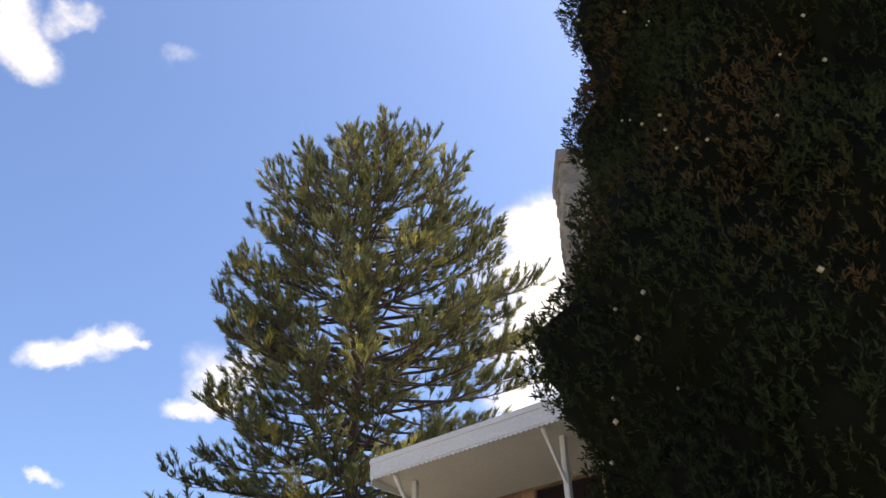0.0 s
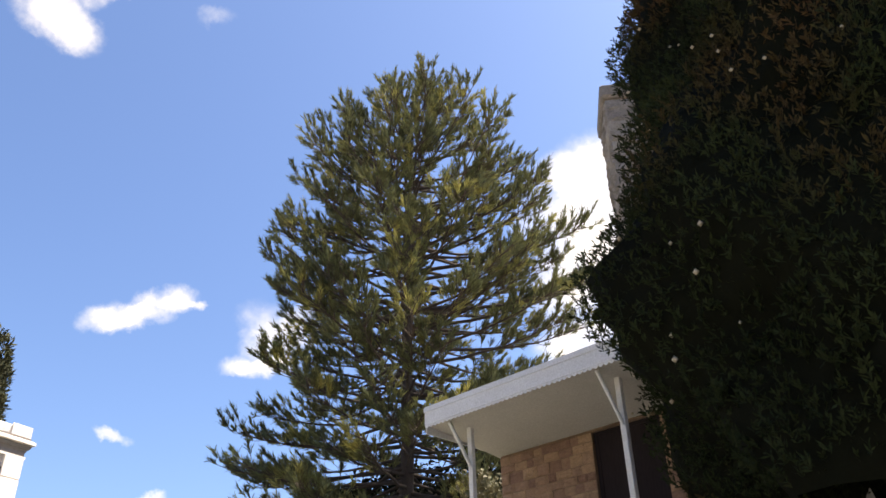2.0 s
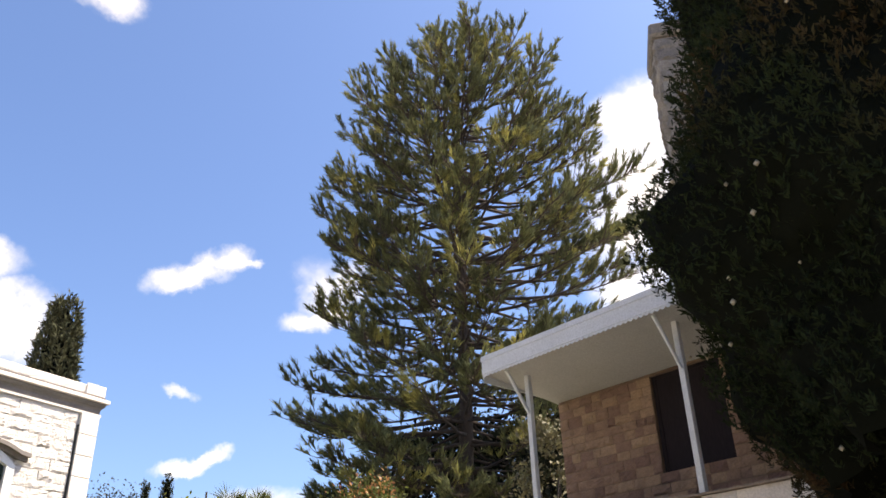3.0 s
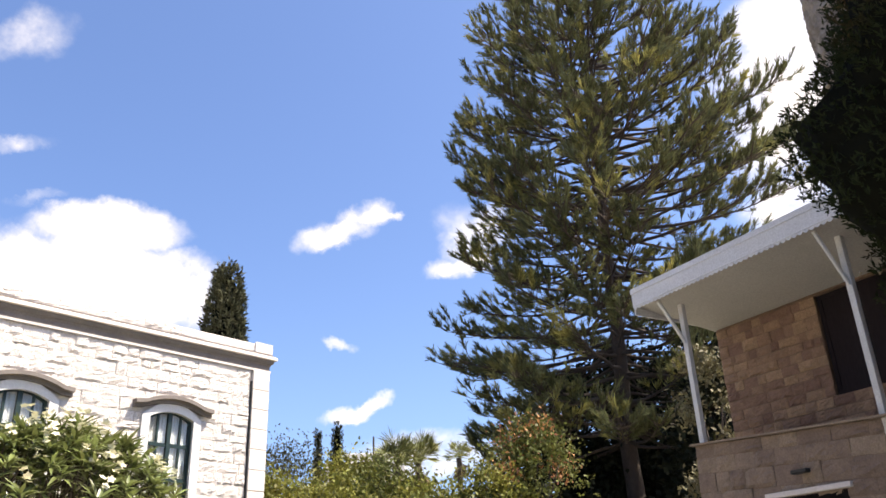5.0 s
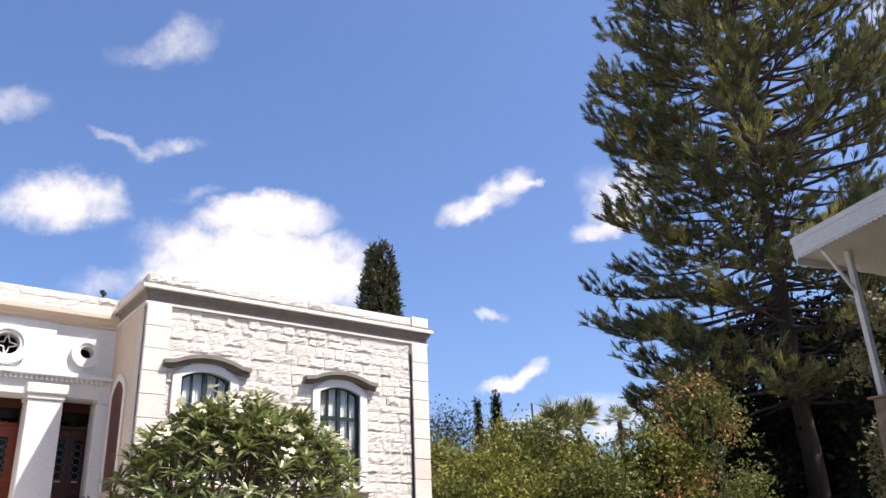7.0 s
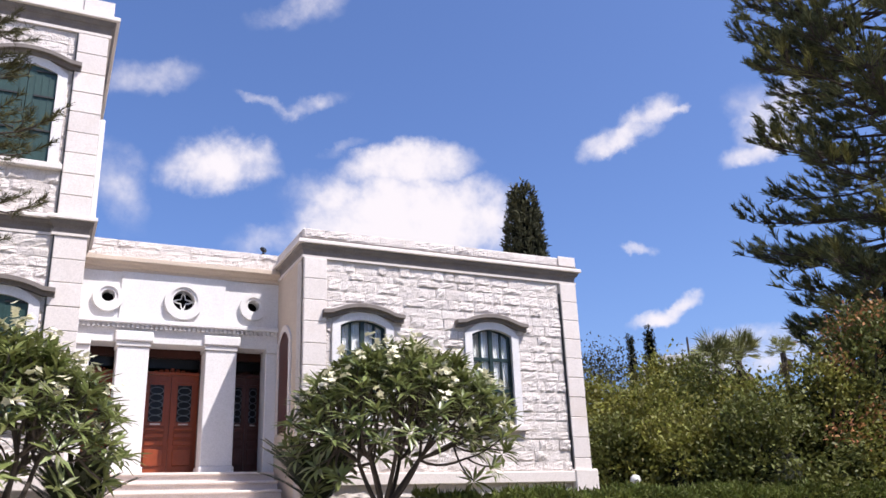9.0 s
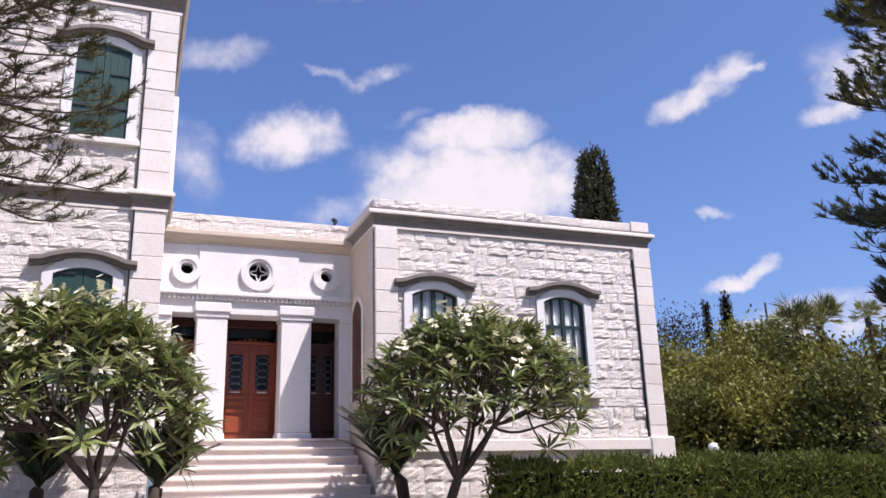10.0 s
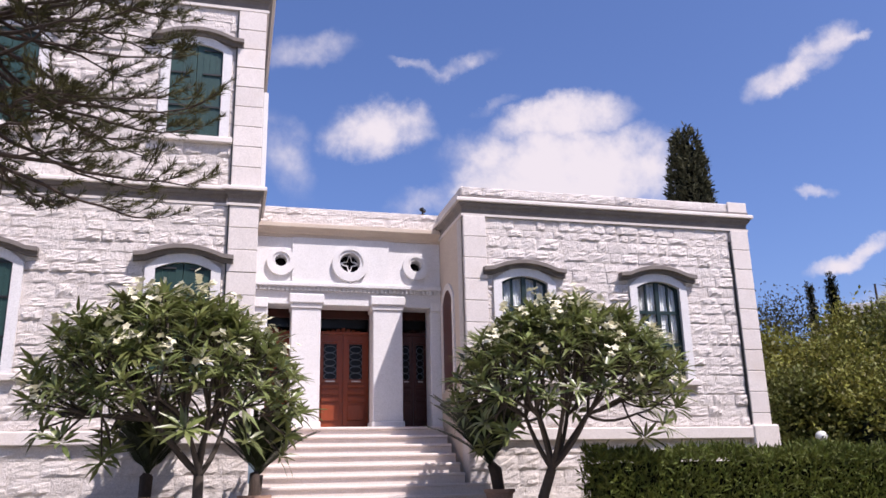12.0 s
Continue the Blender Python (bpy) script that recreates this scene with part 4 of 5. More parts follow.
extrude(bm, [(0.38, parapet_top(0.4) - 0.028), (3.4, parapet_top(5.0) - 0.028), (14.0, parapet_top(5.0) - 0.028), (14.0, parapet_top(5.0)), (3.4, parapet_top(5.0)), (0.38, parapet_top(0.4))], 0.36, 0.88)
part("coping", bm, M_GREYSTONE, terrace)
facing = new("facing")
facing.parent = terrace
facing.matrix_local = pose(0.42, 0, parapet_top(0.42) - 0.032, 0, math.degrees(math.atan(0.0625)), 0)
lay_stones(facing, 0.0, 2.98, -1.8, 0.0, 0.45, [(1.22, 2.33, -1.8, -0.87)], 0.24, (0.26, 0.55), GREY, M_GREYSTONE, 33)
lay_stones(terrace, 3.4, 8.5, 1.9, parapet_top(5.0) - 0.03, 0.45, [], 0.3, (0.35, 0.75), PALE, M_ROUGH, 34)
part("lintel", box(1.55, 2.84, 0.36, 0.5, 2.73, 2.80, bevel=0.01), M_SMOOTH, terrace)
# black plate on the wall, painting the shade of an opening
part("dark_vent", box(1.65, 2.74, 0.43, 0.449, 1.9, 2.72), M_DARK, terrace)
part("terrace_floor", box(0.42, 9.0, 0.86, WALLY - 0.002, 3.0, 3.2), M_STEP, terrace)
part("hook", box(2.08, 2.32, 0.28, 0.39, 2.98, 3.03, bevel=0.01), M_IRON, terrace)

# ---- tall stone chimney stack behind the big cypress
def chimney():
    st = thing("stone_chimney", "tall weathered rubble stone stack with a flat cap", "chimney", (14.2, 2.35, 0), 20)
    core = part("shaft", box(-0.63, 0.63, -0.63, 0.63, 0.5, 13.0), M_TANMORTAR, st)
    for k in range(4):
        face = new("face")
        face.parent = st
        face.matrix_local = pose(0, 0, 0, 0, 0, 90 * k)
        lay_stones(face, -0.66, 0.66, 7.0, 12.9, -0.63, [], 0.27, (0.25, 0.55), CHIM, M_CHIMNEY, 50 + k, relief=2.6)
    part("cap", box(-0.74, 0.74, -0.74, 0.74, 12.95, 13.3, bevel=0.05), M_CHIMNEY, st)


CHIM = bare(STONES[8:13])
chimney()


# ---------------------------------------------------------------- trees
def pine(name, label, base, height, widths, seed, trunk_r, lean=(0, 0), right=0.0, bare=0.25, per_level=6, step=0.55, mat=M_PINE, finger=0.26, limb_r=1.0, size=1.0,
         cords=13, bushy=6.5, gather=0.2, lift=0.85, scatter=0.38, thin=0.11, first=0.3, rises=(-0.30, -0.08, 0.12, 0.42), droop=0.0):
    """A pine with whorls of long limbs that turn up at their ends, with plumes of cord-like fingers. widths: height share, reach to one side, reach to the other; right: heading of the second side."""
    rng = np.random.default_rng(seed)
    tree = thing(name, label, "tree", base)
    n = 14
    zs = np.linspace(-0.2, height, n)
    axis = np.stack([lean[0] * (zs.clip(0) / height) ** 1.3 + 0.06 * np.sin(zs * 0.7), lean[1] * (zs.clip(0) / height) ** 1.3 + 0.05 * np.cos(zs * 0.9), zs], 1)
    v, f = tube(axis, trunk_r * (1 - 0.93 * (zs.clip(0) / height)) + 0.012, 10)
    np_mesh("trunk", v, f, M_BARK, tree, smooth=True)
    pp, dd, ll, rr = [], [], [], []
    z = height * bare
    level = 0
    us = [w[0] for w in widths]
    while z < height * 0.99:
        u = z / height
        one, two = np.interp(u, us, [w[1] for w in widths]), np.interp(u, us, [w[2] for w in widths])
        count = per_level if u < 0.9 else max(5, per_level - 3)
        for k in range(count):
            a = level * 0.9 + 2 * math.pi * k / count + rng.uniform(-0.3, 0.3)
            share = 0.5 + 0.5 * math.cos(a - right)
            L = (one + (two - one) * share) * rng.uniform(0.70, 1.06)
            z_at = z + rng.uniform(-0.5, 0.5) * step
            root = np.array([np.interp(z_at, zs, axis[:, 0]), np.interp(z_at, zs, axis[:, 1]), z_at])
            out = np.array([math.cos(a), math.sin(a), 0.0])
            rise = np.interp(u, [0.2, 0.5, 0.8, 1.0], rises) + rng.normal(scale=0.05)
            s = np.linspace(0, 1, 9)
            curve = root + out * (L * s)[:, None] + np.array([0, 0, 1.0]) * (L * (rise * s + (0.17 - droop) * s ** 2.6))[:, None]
            curve += np.cumsum(rng.normal(scale=0.03, size=curve.shape), 0)
            limbs = [tube(curve, limb_r * np.linspace(0.022 * size + 0.010 * L, 0.010, 9), 5)]
            tangent = unit(np.gradient(curve, axis=0))
            twigs = int(6 + L / size * bushy)
            for i in range(twigs):
                q = rng.uniform(first, 1.0) ** 0.8 if i < twigs - 3 else 1.0
                p = np.array([np.interp(q, s, curve[:, c]) for c in range(3)])
                t = tangent[min(int(q * 8), 8)]
                side = unit(np.cross(t, [0, 0, 1.0])) * rng.choice([-1, 1])
                d = unit(t * rng.uniform(0.4, 1.1) + side * rng.uniform(0.1, 1.0) + np.array([0, 0, rng.uniform(-0.15, 0.35)]))
                length = size * rng.uniform(0.28, 0.75) * (0.6 + 0.5 * min(L / 3, 1))
                ts = np.linspace(0, 1, 4)
                tw = p + d * (length * ts)[:, None] + np.array([0, 0, 1.0]) * (0.3 * length * ts ** 2)[:, None]
                limbs.append(tube(tw, size * limb_r * np.array([0.012, 0.011, 0.009, 0.007]), 3))
                m = rng.integers(cords, cords + 6)
                w = rng.uniform(gather, 1.0, m)
                at = p + d * (length * w)[:, None] + np.array([0, 0, 1.0]) * (0.3 * length * w ** 2)[:, None]
                dir_ = unit(d * rng.uniform(0.5, 1.0, (m, 1)) + rng.normal(scale=scatter, size=(m, 3)) + np.array([0, 0, lift]))
                pp.append(at), dd.append(dir_), ll.append(rng.uniform(0.6, 1.2, m) * finger), rr.append(finger * thin * rng.uniform(0.8, 1.3, m))
            np_mesh("limb", *join(limbs), M_BARK, tree)
        z += step * rng.uniform(0.85, 1.15)
        level += 1
    v, f = kites(np.concatenate(pp), np.concatenate(dd), np.concatenate(ll), np.concatenate(rr), rng)
    tagged(np_mesh("crown", v, f, mat, tree), kind="stuff")
    return tree


def polar(azimuth, distance, z=None):
    a = radians(azimuth)
    x, y = math.sin(a) * distance, math.cos(a) * distance
    return (x, y, ground_height(x, y) if z is None else z)


pine("norfolk_pine", "tall broad pine with upturned brush-like branch ends", polar(60.3, 33.0), 29.2,
     [(0.2, 5.0, 4.5), (0.27, 7.7, 5.0), (0.36, 6.9, 5.8), (0.46, 5.6, 6.4), (0.53, 5.6, 7.6), (0.60, 6.3, 8.1), (0.66, 6.1, 8.1), (0.71, 5.3, 7.7), (0.78, 5.3, 6.5), (0.84, 4.8, 5.1), (0.89, 3.7, 3.7), (0.93, 2.6, 2.6), (0.97, 1.6, 1.7), (1.0, 0.9, 1.0)],
     3, 0.39, (0.2, -0.35), right=-1.05, bare=0.225, per_level=9, step=0.68, finger=0.38, size=1.4, cords=33, bushy=6.2, gather=0.6, lift=0.55, scatter=0.30, thin=0.095, first=0.4)
pine("garden_pine", "pine beside the house reaching thin branches across it", polar(-17.6, 9.0), 10.0,
     [(0.3, 1.75, 1.9), (0.5, 2.0, 2.2), (0.7, 1.9, 2.15), (1.0, 0.8, 0.8)], 8, 0.18, (0.1, 0.2), bare=0.42, per_level=12, step=0.42, mat=M_PINEDARK, finger=0.10, limb_r=0.75, size=0.75, cords=85, bushy=3.4, gather=0.45, lift=0.4, scatter=0.45, thin=0.075, first=0.08, rises=(-0.35, -0.22, 0.1, 0.4), droop=0.05)


def cypress(name, label, base, height, radius, low, seed, tufts, size, mat, cones=0, shape=None, core=0.8):
    """A dense column of upright sprays round an added core, near black for inner shade."""
    rng = np.random.default_rng(seed)
    tree = thing(name, label, "tree", base)
    shape = shape or [(0, 0.35), (0.06, 0.8), (0.2, 1.0), (0.55, 0.86), (0.8, 0.55), (0.93, 0.28), (1, 0.04)]

    def r_at(u, a):
        lump = 1 + 0.05 * np.sin(3 * a + 9 * u) + 0.05 * np.sin(5 * a - 17 * u + 1) + 0.05 * np.sin(11 * a + 31 * u)
        return radius * np.interp(u, [s[0] for s in shape], [s[1] for s in shape]) * lump
    v, f = tube([(0, 0, -0.2), (0, 0, low + 0.5), (0, 0, height * 0.9)], [radius * 0.1, radius * 0.08, 0.02], 8)
    np_mesh("trunk", v, f, M_BARK, tree)
    us, k = np.linspace(0, 1, 61), 60
    ang = np.linspace(0, 2 * np.pi, k, endpoint=False)
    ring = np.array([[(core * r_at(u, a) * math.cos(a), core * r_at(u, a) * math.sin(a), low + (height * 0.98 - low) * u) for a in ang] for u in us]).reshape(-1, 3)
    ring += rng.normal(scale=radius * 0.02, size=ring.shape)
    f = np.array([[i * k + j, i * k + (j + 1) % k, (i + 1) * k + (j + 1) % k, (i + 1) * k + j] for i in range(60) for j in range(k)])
    np_mesh("inner_crown", ring, f, M_DEPTHSHADE, tree)
    # tufts, even over the surface
    u = rng.uniform(0, 1, tufts * 2)
    keep = rng.uniform(0, 1, tufts * 2) < np.interp(u, [s[0] for s in shape], [s[1] for s in shape]) + 0.12
    u = u[keep][:tufts]
    a = rng.uniform(0, 2 * np.pi, len(u))
    r = np.array([r_at(x, y) for x, y in zip(u, a)]) * rng.uniform(0.93, 1.02, len(u))
    p = np.stack([r * np.cos(a), r * np.sin(a), low + (height - low) * u], 1)
    out = np.stack([np.cos(a), np.sin(a), np.zeros_like(a)], 1)
    m = 11
    d0 = unit(out * rng.uniform(0.25, 0.9, (len(u), 1)) + np.array([0, 0, 1.0]) + rng.normal(scale=0.25, size=out.shape))
    P = np.repeat(p, m, 0)
    D0 = np.repeat(d0, m, 0)
    w = rng.uniform(0, 0.9, len(P))
    S = size * rng.uniform(0.7, 1.3, len(P))
    P = P + D0 * (S * w * 0.8)[:, None]
    D = unit(D0 * 0.8 + rng.normal(scale=0.5, size=P.shape))
    v, f = kites(P, D, S * rng.uniform(0.35, 0.7, len(P)), S * 0.15, rng)
    tagged(np_mesh("crown", v, f, mat, tree), kind="stuff")
    if cones:
        i = rng.choice(len(u), cones, replace=False)
        c = p[i] * np.array([1.0, 1.0, 1.0]) + out[i] * 0.13
        vs, fs = [], []
        for q in c:
            s = rng.uniform(0.014, 0.026)
            vs.append(q + s * np.array([(1, 0, 0), (0, 1, 0), (-1, 0, 0), (0, -1, 0), (0, 0, 1.2), (0, 0, -1.2)]) + 0)
            b = len(fs) and (len(vs) - 1) * 6 or 0
            fs += [[b + x, b + y, b + w2] for x, y, w2 in ((0, 1, 4), (1, 2, 4), (2, 3, 4), (3, 0, 4), (1, 0, 5), (2, 1, 5), (3, 2, 5), (0, 3, 5))]
        tagged(np_mesh("seed_cones", np.concatenate(vs), np.array(fs), M_CONE, tree, "pale round seed cones"), kind="stuff")
    return tree


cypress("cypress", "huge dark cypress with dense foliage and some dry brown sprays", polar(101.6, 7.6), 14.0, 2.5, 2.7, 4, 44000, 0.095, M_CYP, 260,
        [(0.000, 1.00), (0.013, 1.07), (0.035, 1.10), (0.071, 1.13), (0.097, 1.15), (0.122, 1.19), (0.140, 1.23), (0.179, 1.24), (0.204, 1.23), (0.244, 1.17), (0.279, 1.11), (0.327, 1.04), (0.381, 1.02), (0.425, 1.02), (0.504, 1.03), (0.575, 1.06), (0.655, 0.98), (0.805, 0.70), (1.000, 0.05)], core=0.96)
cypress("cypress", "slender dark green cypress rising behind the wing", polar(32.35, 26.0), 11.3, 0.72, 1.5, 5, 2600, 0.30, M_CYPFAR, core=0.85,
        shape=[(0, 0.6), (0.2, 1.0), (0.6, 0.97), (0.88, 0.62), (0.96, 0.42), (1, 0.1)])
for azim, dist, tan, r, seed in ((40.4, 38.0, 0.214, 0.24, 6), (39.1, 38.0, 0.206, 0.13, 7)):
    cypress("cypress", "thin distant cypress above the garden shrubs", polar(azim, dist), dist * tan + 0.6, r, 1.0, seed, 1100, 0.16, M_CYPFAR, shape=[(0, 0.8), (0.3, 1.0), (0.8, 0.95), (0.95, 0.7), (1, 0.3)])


def plumeria(base, crown, half, top, low, seed, lean, deep=0.42):
    """A many-forked small tree with rosettes of long leaves and cream flowers over a dome."""
    rng = np.random.default_rng(seed)
    tree = thing("plumeria_tree", "rounded plumeria tree with long green leaves and cream-white flowers", "tree", base, group="plumeria trees before the house")
    base, crown = np.array(base), np.array(crown)
    c = crown - base
    fork = np.array([lean, 0.0, 0.75])
    wood, tips = [], []
    np_mesh("trunk", *tube([(0, 0, -0.15), (lean * 0.4, 0.02, 0.35), fork], [0.105, 0.08, 0.072], 8), M_GREYBARK, tree, smooth=True)

    def grow(a, b, r0, r1, sag=0.0):
        t = np.linspace(0, 1, 6)[:, None]
        mid = (a + b) / 2 + rng.normal(scale=0.07, size=3) + np.array([0, 0, -0.06 - sag])
        pts = (1 - t) ** 2 * a + 2 * t * (1 - t) * mid + t ** 2 * b
        wood.append(tube(pts, np.linspace(r0, r1, 6), 6))

    def dome(a, q, drop=1.0):
        z = low + (top - low) * math.sqrt(max(1 - q * q, 0))
        return np.array([c[0] + half * q * math.cos(a), c[1] + half * 0.8 * q * math.sin(a), z - base[2]])
    goals = []
    for i in range(180):
        q, a = math.sqrt((i + 0.5) / 180), 2.39996 * i + rng.uniform(-0.2, 0.2)
        goals.append(dome(a, q) + rng.normal(scale=0.07, size=3))
        if i % 2:
            inner = dome(a, min(q * 1.02, 1)) * np.array([0.9, 0.9, 1]) + np.array([0, 0, -rng.uniform(0.12, deep)])
            goals.append(inner + rng.normal(scale=0.08, size=3))
    goals = np.array(goals)
    mains = [2 * math.pi * i / 7 + rng.uniform(-0.3, 0.3) for i in range(7)]
    heading = np.arctan2(goals[:, 1] - c[1], goals[:, 0] - c[0])
    gap = np.abs(np.angle(np.exp(1j * (heading[:, None] - np.array(mains)[None]))))
    owner = gap.argmin(1)
    for i in range(7):
        mine = goals[owner == i]
        if not len(mine):
            continue
        wood.clear()
        n0 = fork + (mine.mean(0) - fork) * 0.45
        grow(fork, n0, 0.042, 0.03)
        seeds = mine[rng.choice(len(mine), min(5, len(mine)), replace=False)]
        near = np.linalg.norm(mine[:, None] - seeds[None], axis=2).argmin(1)
        for j in range(len(seeds)):
            group = mine[near == j]
            n1 = n0 + (group.mean(0) - n0) * 0.6 + np.array([0, 0, -0.05])
            grow(n0, n1, 0.026, 0.018)
            for tip in group:
                grow(n1, tip, 0.018, 0.012)
                tips.append((tip, unit(tip - n1)))
        np_mesh("limb", *join(wood), M_GREYBARK, tree, smooth=True)
    P, D, U, L, W = [], [], [], [], []
    F = []
    for tip, d in tips:
        ax = unit(d * 0.6 + np.array([0, 0, 0.8]))
        x, y = frames_of(ax[None], rng)
        n = rng.integers(14, 20)
        for i in range(n):
            a = 2.4 * i + rng.uniform(-0.2, 0.2)
            lift = rng.uniform(-0.2, 1.1)
            dd = unit((x[0] * math.cos(a) + y[0] * math.sin(a)) + ax * lift)
            P.append(tip - ax * rng.uniform(0, 0.10)), D.append(dd), U.append(ax), L.append(rng.uniform(0.25, 0.43)), W.append(rng.uniform(0.048, 0.078))
        if rng.random() < 0.34 and tip[2] > low - base[2] + 0.1:
            for _ in range(rng.integers(4, 8)):
                F.append((tip + ax * rng.uniform(0.16, 0.28) + rng.normal(scale=0.05, size=3), unit(ax + rng.normal(scale=0.5, size=3))))
    v, f = leaves(np.array(P), np.array(D), np.array(U), np.array(L), np.array(W), 0.14)
    tagged(np_mesh("crown", v, f, M_PLUM, tree), kind="stuff")
    pp, dd, uu = [], [], []
    for q, nrm in F:
        x, y = frames_of(nrm[None], rng)
        for i in range(5):
            a = 2 * math.pi * i / 5
            pp.append(q), uu.append(nrm), dd.append(unit(x[0] * math.cos(a) + y[0] * math.sin(a) + nrm * 0.35))
    k = len(pp)
    v, f = leaves(np.array(pp), np.array(dd), np.array(uu), np.full(k, 0.068), np.full(k, 0.052), 0.1)
    tagged(np_mesh("blossom", v, f, M_FLOWER, tree, "clusters of cream-white flowers"), kind="stuff")


plumeria((4.55, 12.2, 0.9), (5.2, 12.3, 0), 1.9, 4.12, 2.5, 21, 0.25)
plumeria((-0.38, 12.0, 0.9), (-0.85, 12.2, 0), 1.85, 4.05, 2.25, 22, 0.0, 0.5)


def cycad(at, tall, seed, tilt, stem):
    """A potted cycad: stiff arching fronds with narrow leaflets."""
    rng = np.random.default_rng(seed)
    plant = thing("potted_cycad", "dark green cycad in a pale terracotta pot beside the steps", "plant", at, group="cycads beside the steps")
    bm = bmesh.new()
    prof = [(0.0, 0.0), (0.15, 0.0), (0.17, 0.04), (0.235, 0.36), (0.265, 0.37), (0.27, 0.43), (0.235, 0.43), (0.22, 0.38), (0.0, 0.38)]
    rings = [[bm.verts.new((r * math.cos(2 * math.pi * i / 20), r * math.sin(2 * math.pi * i / 20), z)) for i in range(20)] if r else [bm.verts.new((0, 0, z))] for r, z in prof]
    for a, b in zip(rings, rings[1:]):
        for i in range(20):
            j = (i + 1) % 20
            if len(a) == 1:
                bm.faces.new((a[0], b[j], b[i]))
            elif len(b) == 1:
                bm.faces.new((a[i], a[j], b[0]))
            else:
                bm.faces.new((a[i], a[j], b[j], b[i]))
    bmesh.ops.recalc_face_normals(bm, faces=bm.faces)
    part("pot", bm, M_TERRACOTTA, plant, "pale terracotta pot")
    v, f = tube([(0, 0, 0.36), (tilt * 0.2, 0, 0.75), (tilt * 0.5, 0, stem)], [0.10, 0.11, 0.07], 8)
    np_mesh("stem", v, f, M_BARK, plant)
    root = np.array([tilt * 0.5, 0, stem - 0.02])
    ribs, P, D, U, L, W = [], [], [], [], [], []
    for i in range(34):
        a = 2.4 * i
        steep = rng.uniform(1.1, 4.0)
        out = np.array([math.cos(a) + tilt * 0.5, math.sin(a), 0])
        d = unit(out + np.array([0, 0, steep]))
        length = tall * rng.uniform(0.75, 1.1)
        t = np.linspace(0, 1, 8)
        pts = root + d * (length * t)[:, None] + np.array([0, 0, -1.0]) * (0.2 * length * t ** 2.2)[:, None] + out * (0.15 * length * t ** 2)[:, None]
        ribs.append(tube(pts, np.linspace(0.012, 0.004, 8), 4))
        tang = unit(np.gradient(pts, axis=0))
        side = unit(np.cross(tang, [0, 0, 1.0]))
        for j in range(44):
            q = 0.12 + 0.88 * j / 43
            k = min(int(q * 7), 6)
            p = pts[k] + (pts[k + 1] - pts[k]) * (q * 7 - k)
            for sgn in (-1, 1):
                P.append(p), D.append(unit(side[k] * sgn + tang[k] * 0.75 + np.array([0, 0, 0.25]))), U.append(np.cross(side[k], tang[k])), L.append(0.22 * math.sin(math.pi * min(q + 0.12, 0.93)) + 0.09), W.append(0.032)
    for v, f in ribs:
        np_mesh("rib", v, f, M_CYCAD, plant)
    v, f = leaves(np.array(P), np.array(D), np.array(U), np.array(L), np.array(W), 0.1)
    tagged(np_mesh("fronds", v, f, M_CYCAD, plant), kind="stuff")


cycad((0.42, 13.75, 0.92), 1.25, 31, 0.1, 0.75)
cycad((4.5, 13.9, 0.92), 1.5, 32, -0.3, 0.85)
cycad((-1.25, 14.2, 0.92), 1.2, 33, 0.05, 0.8)


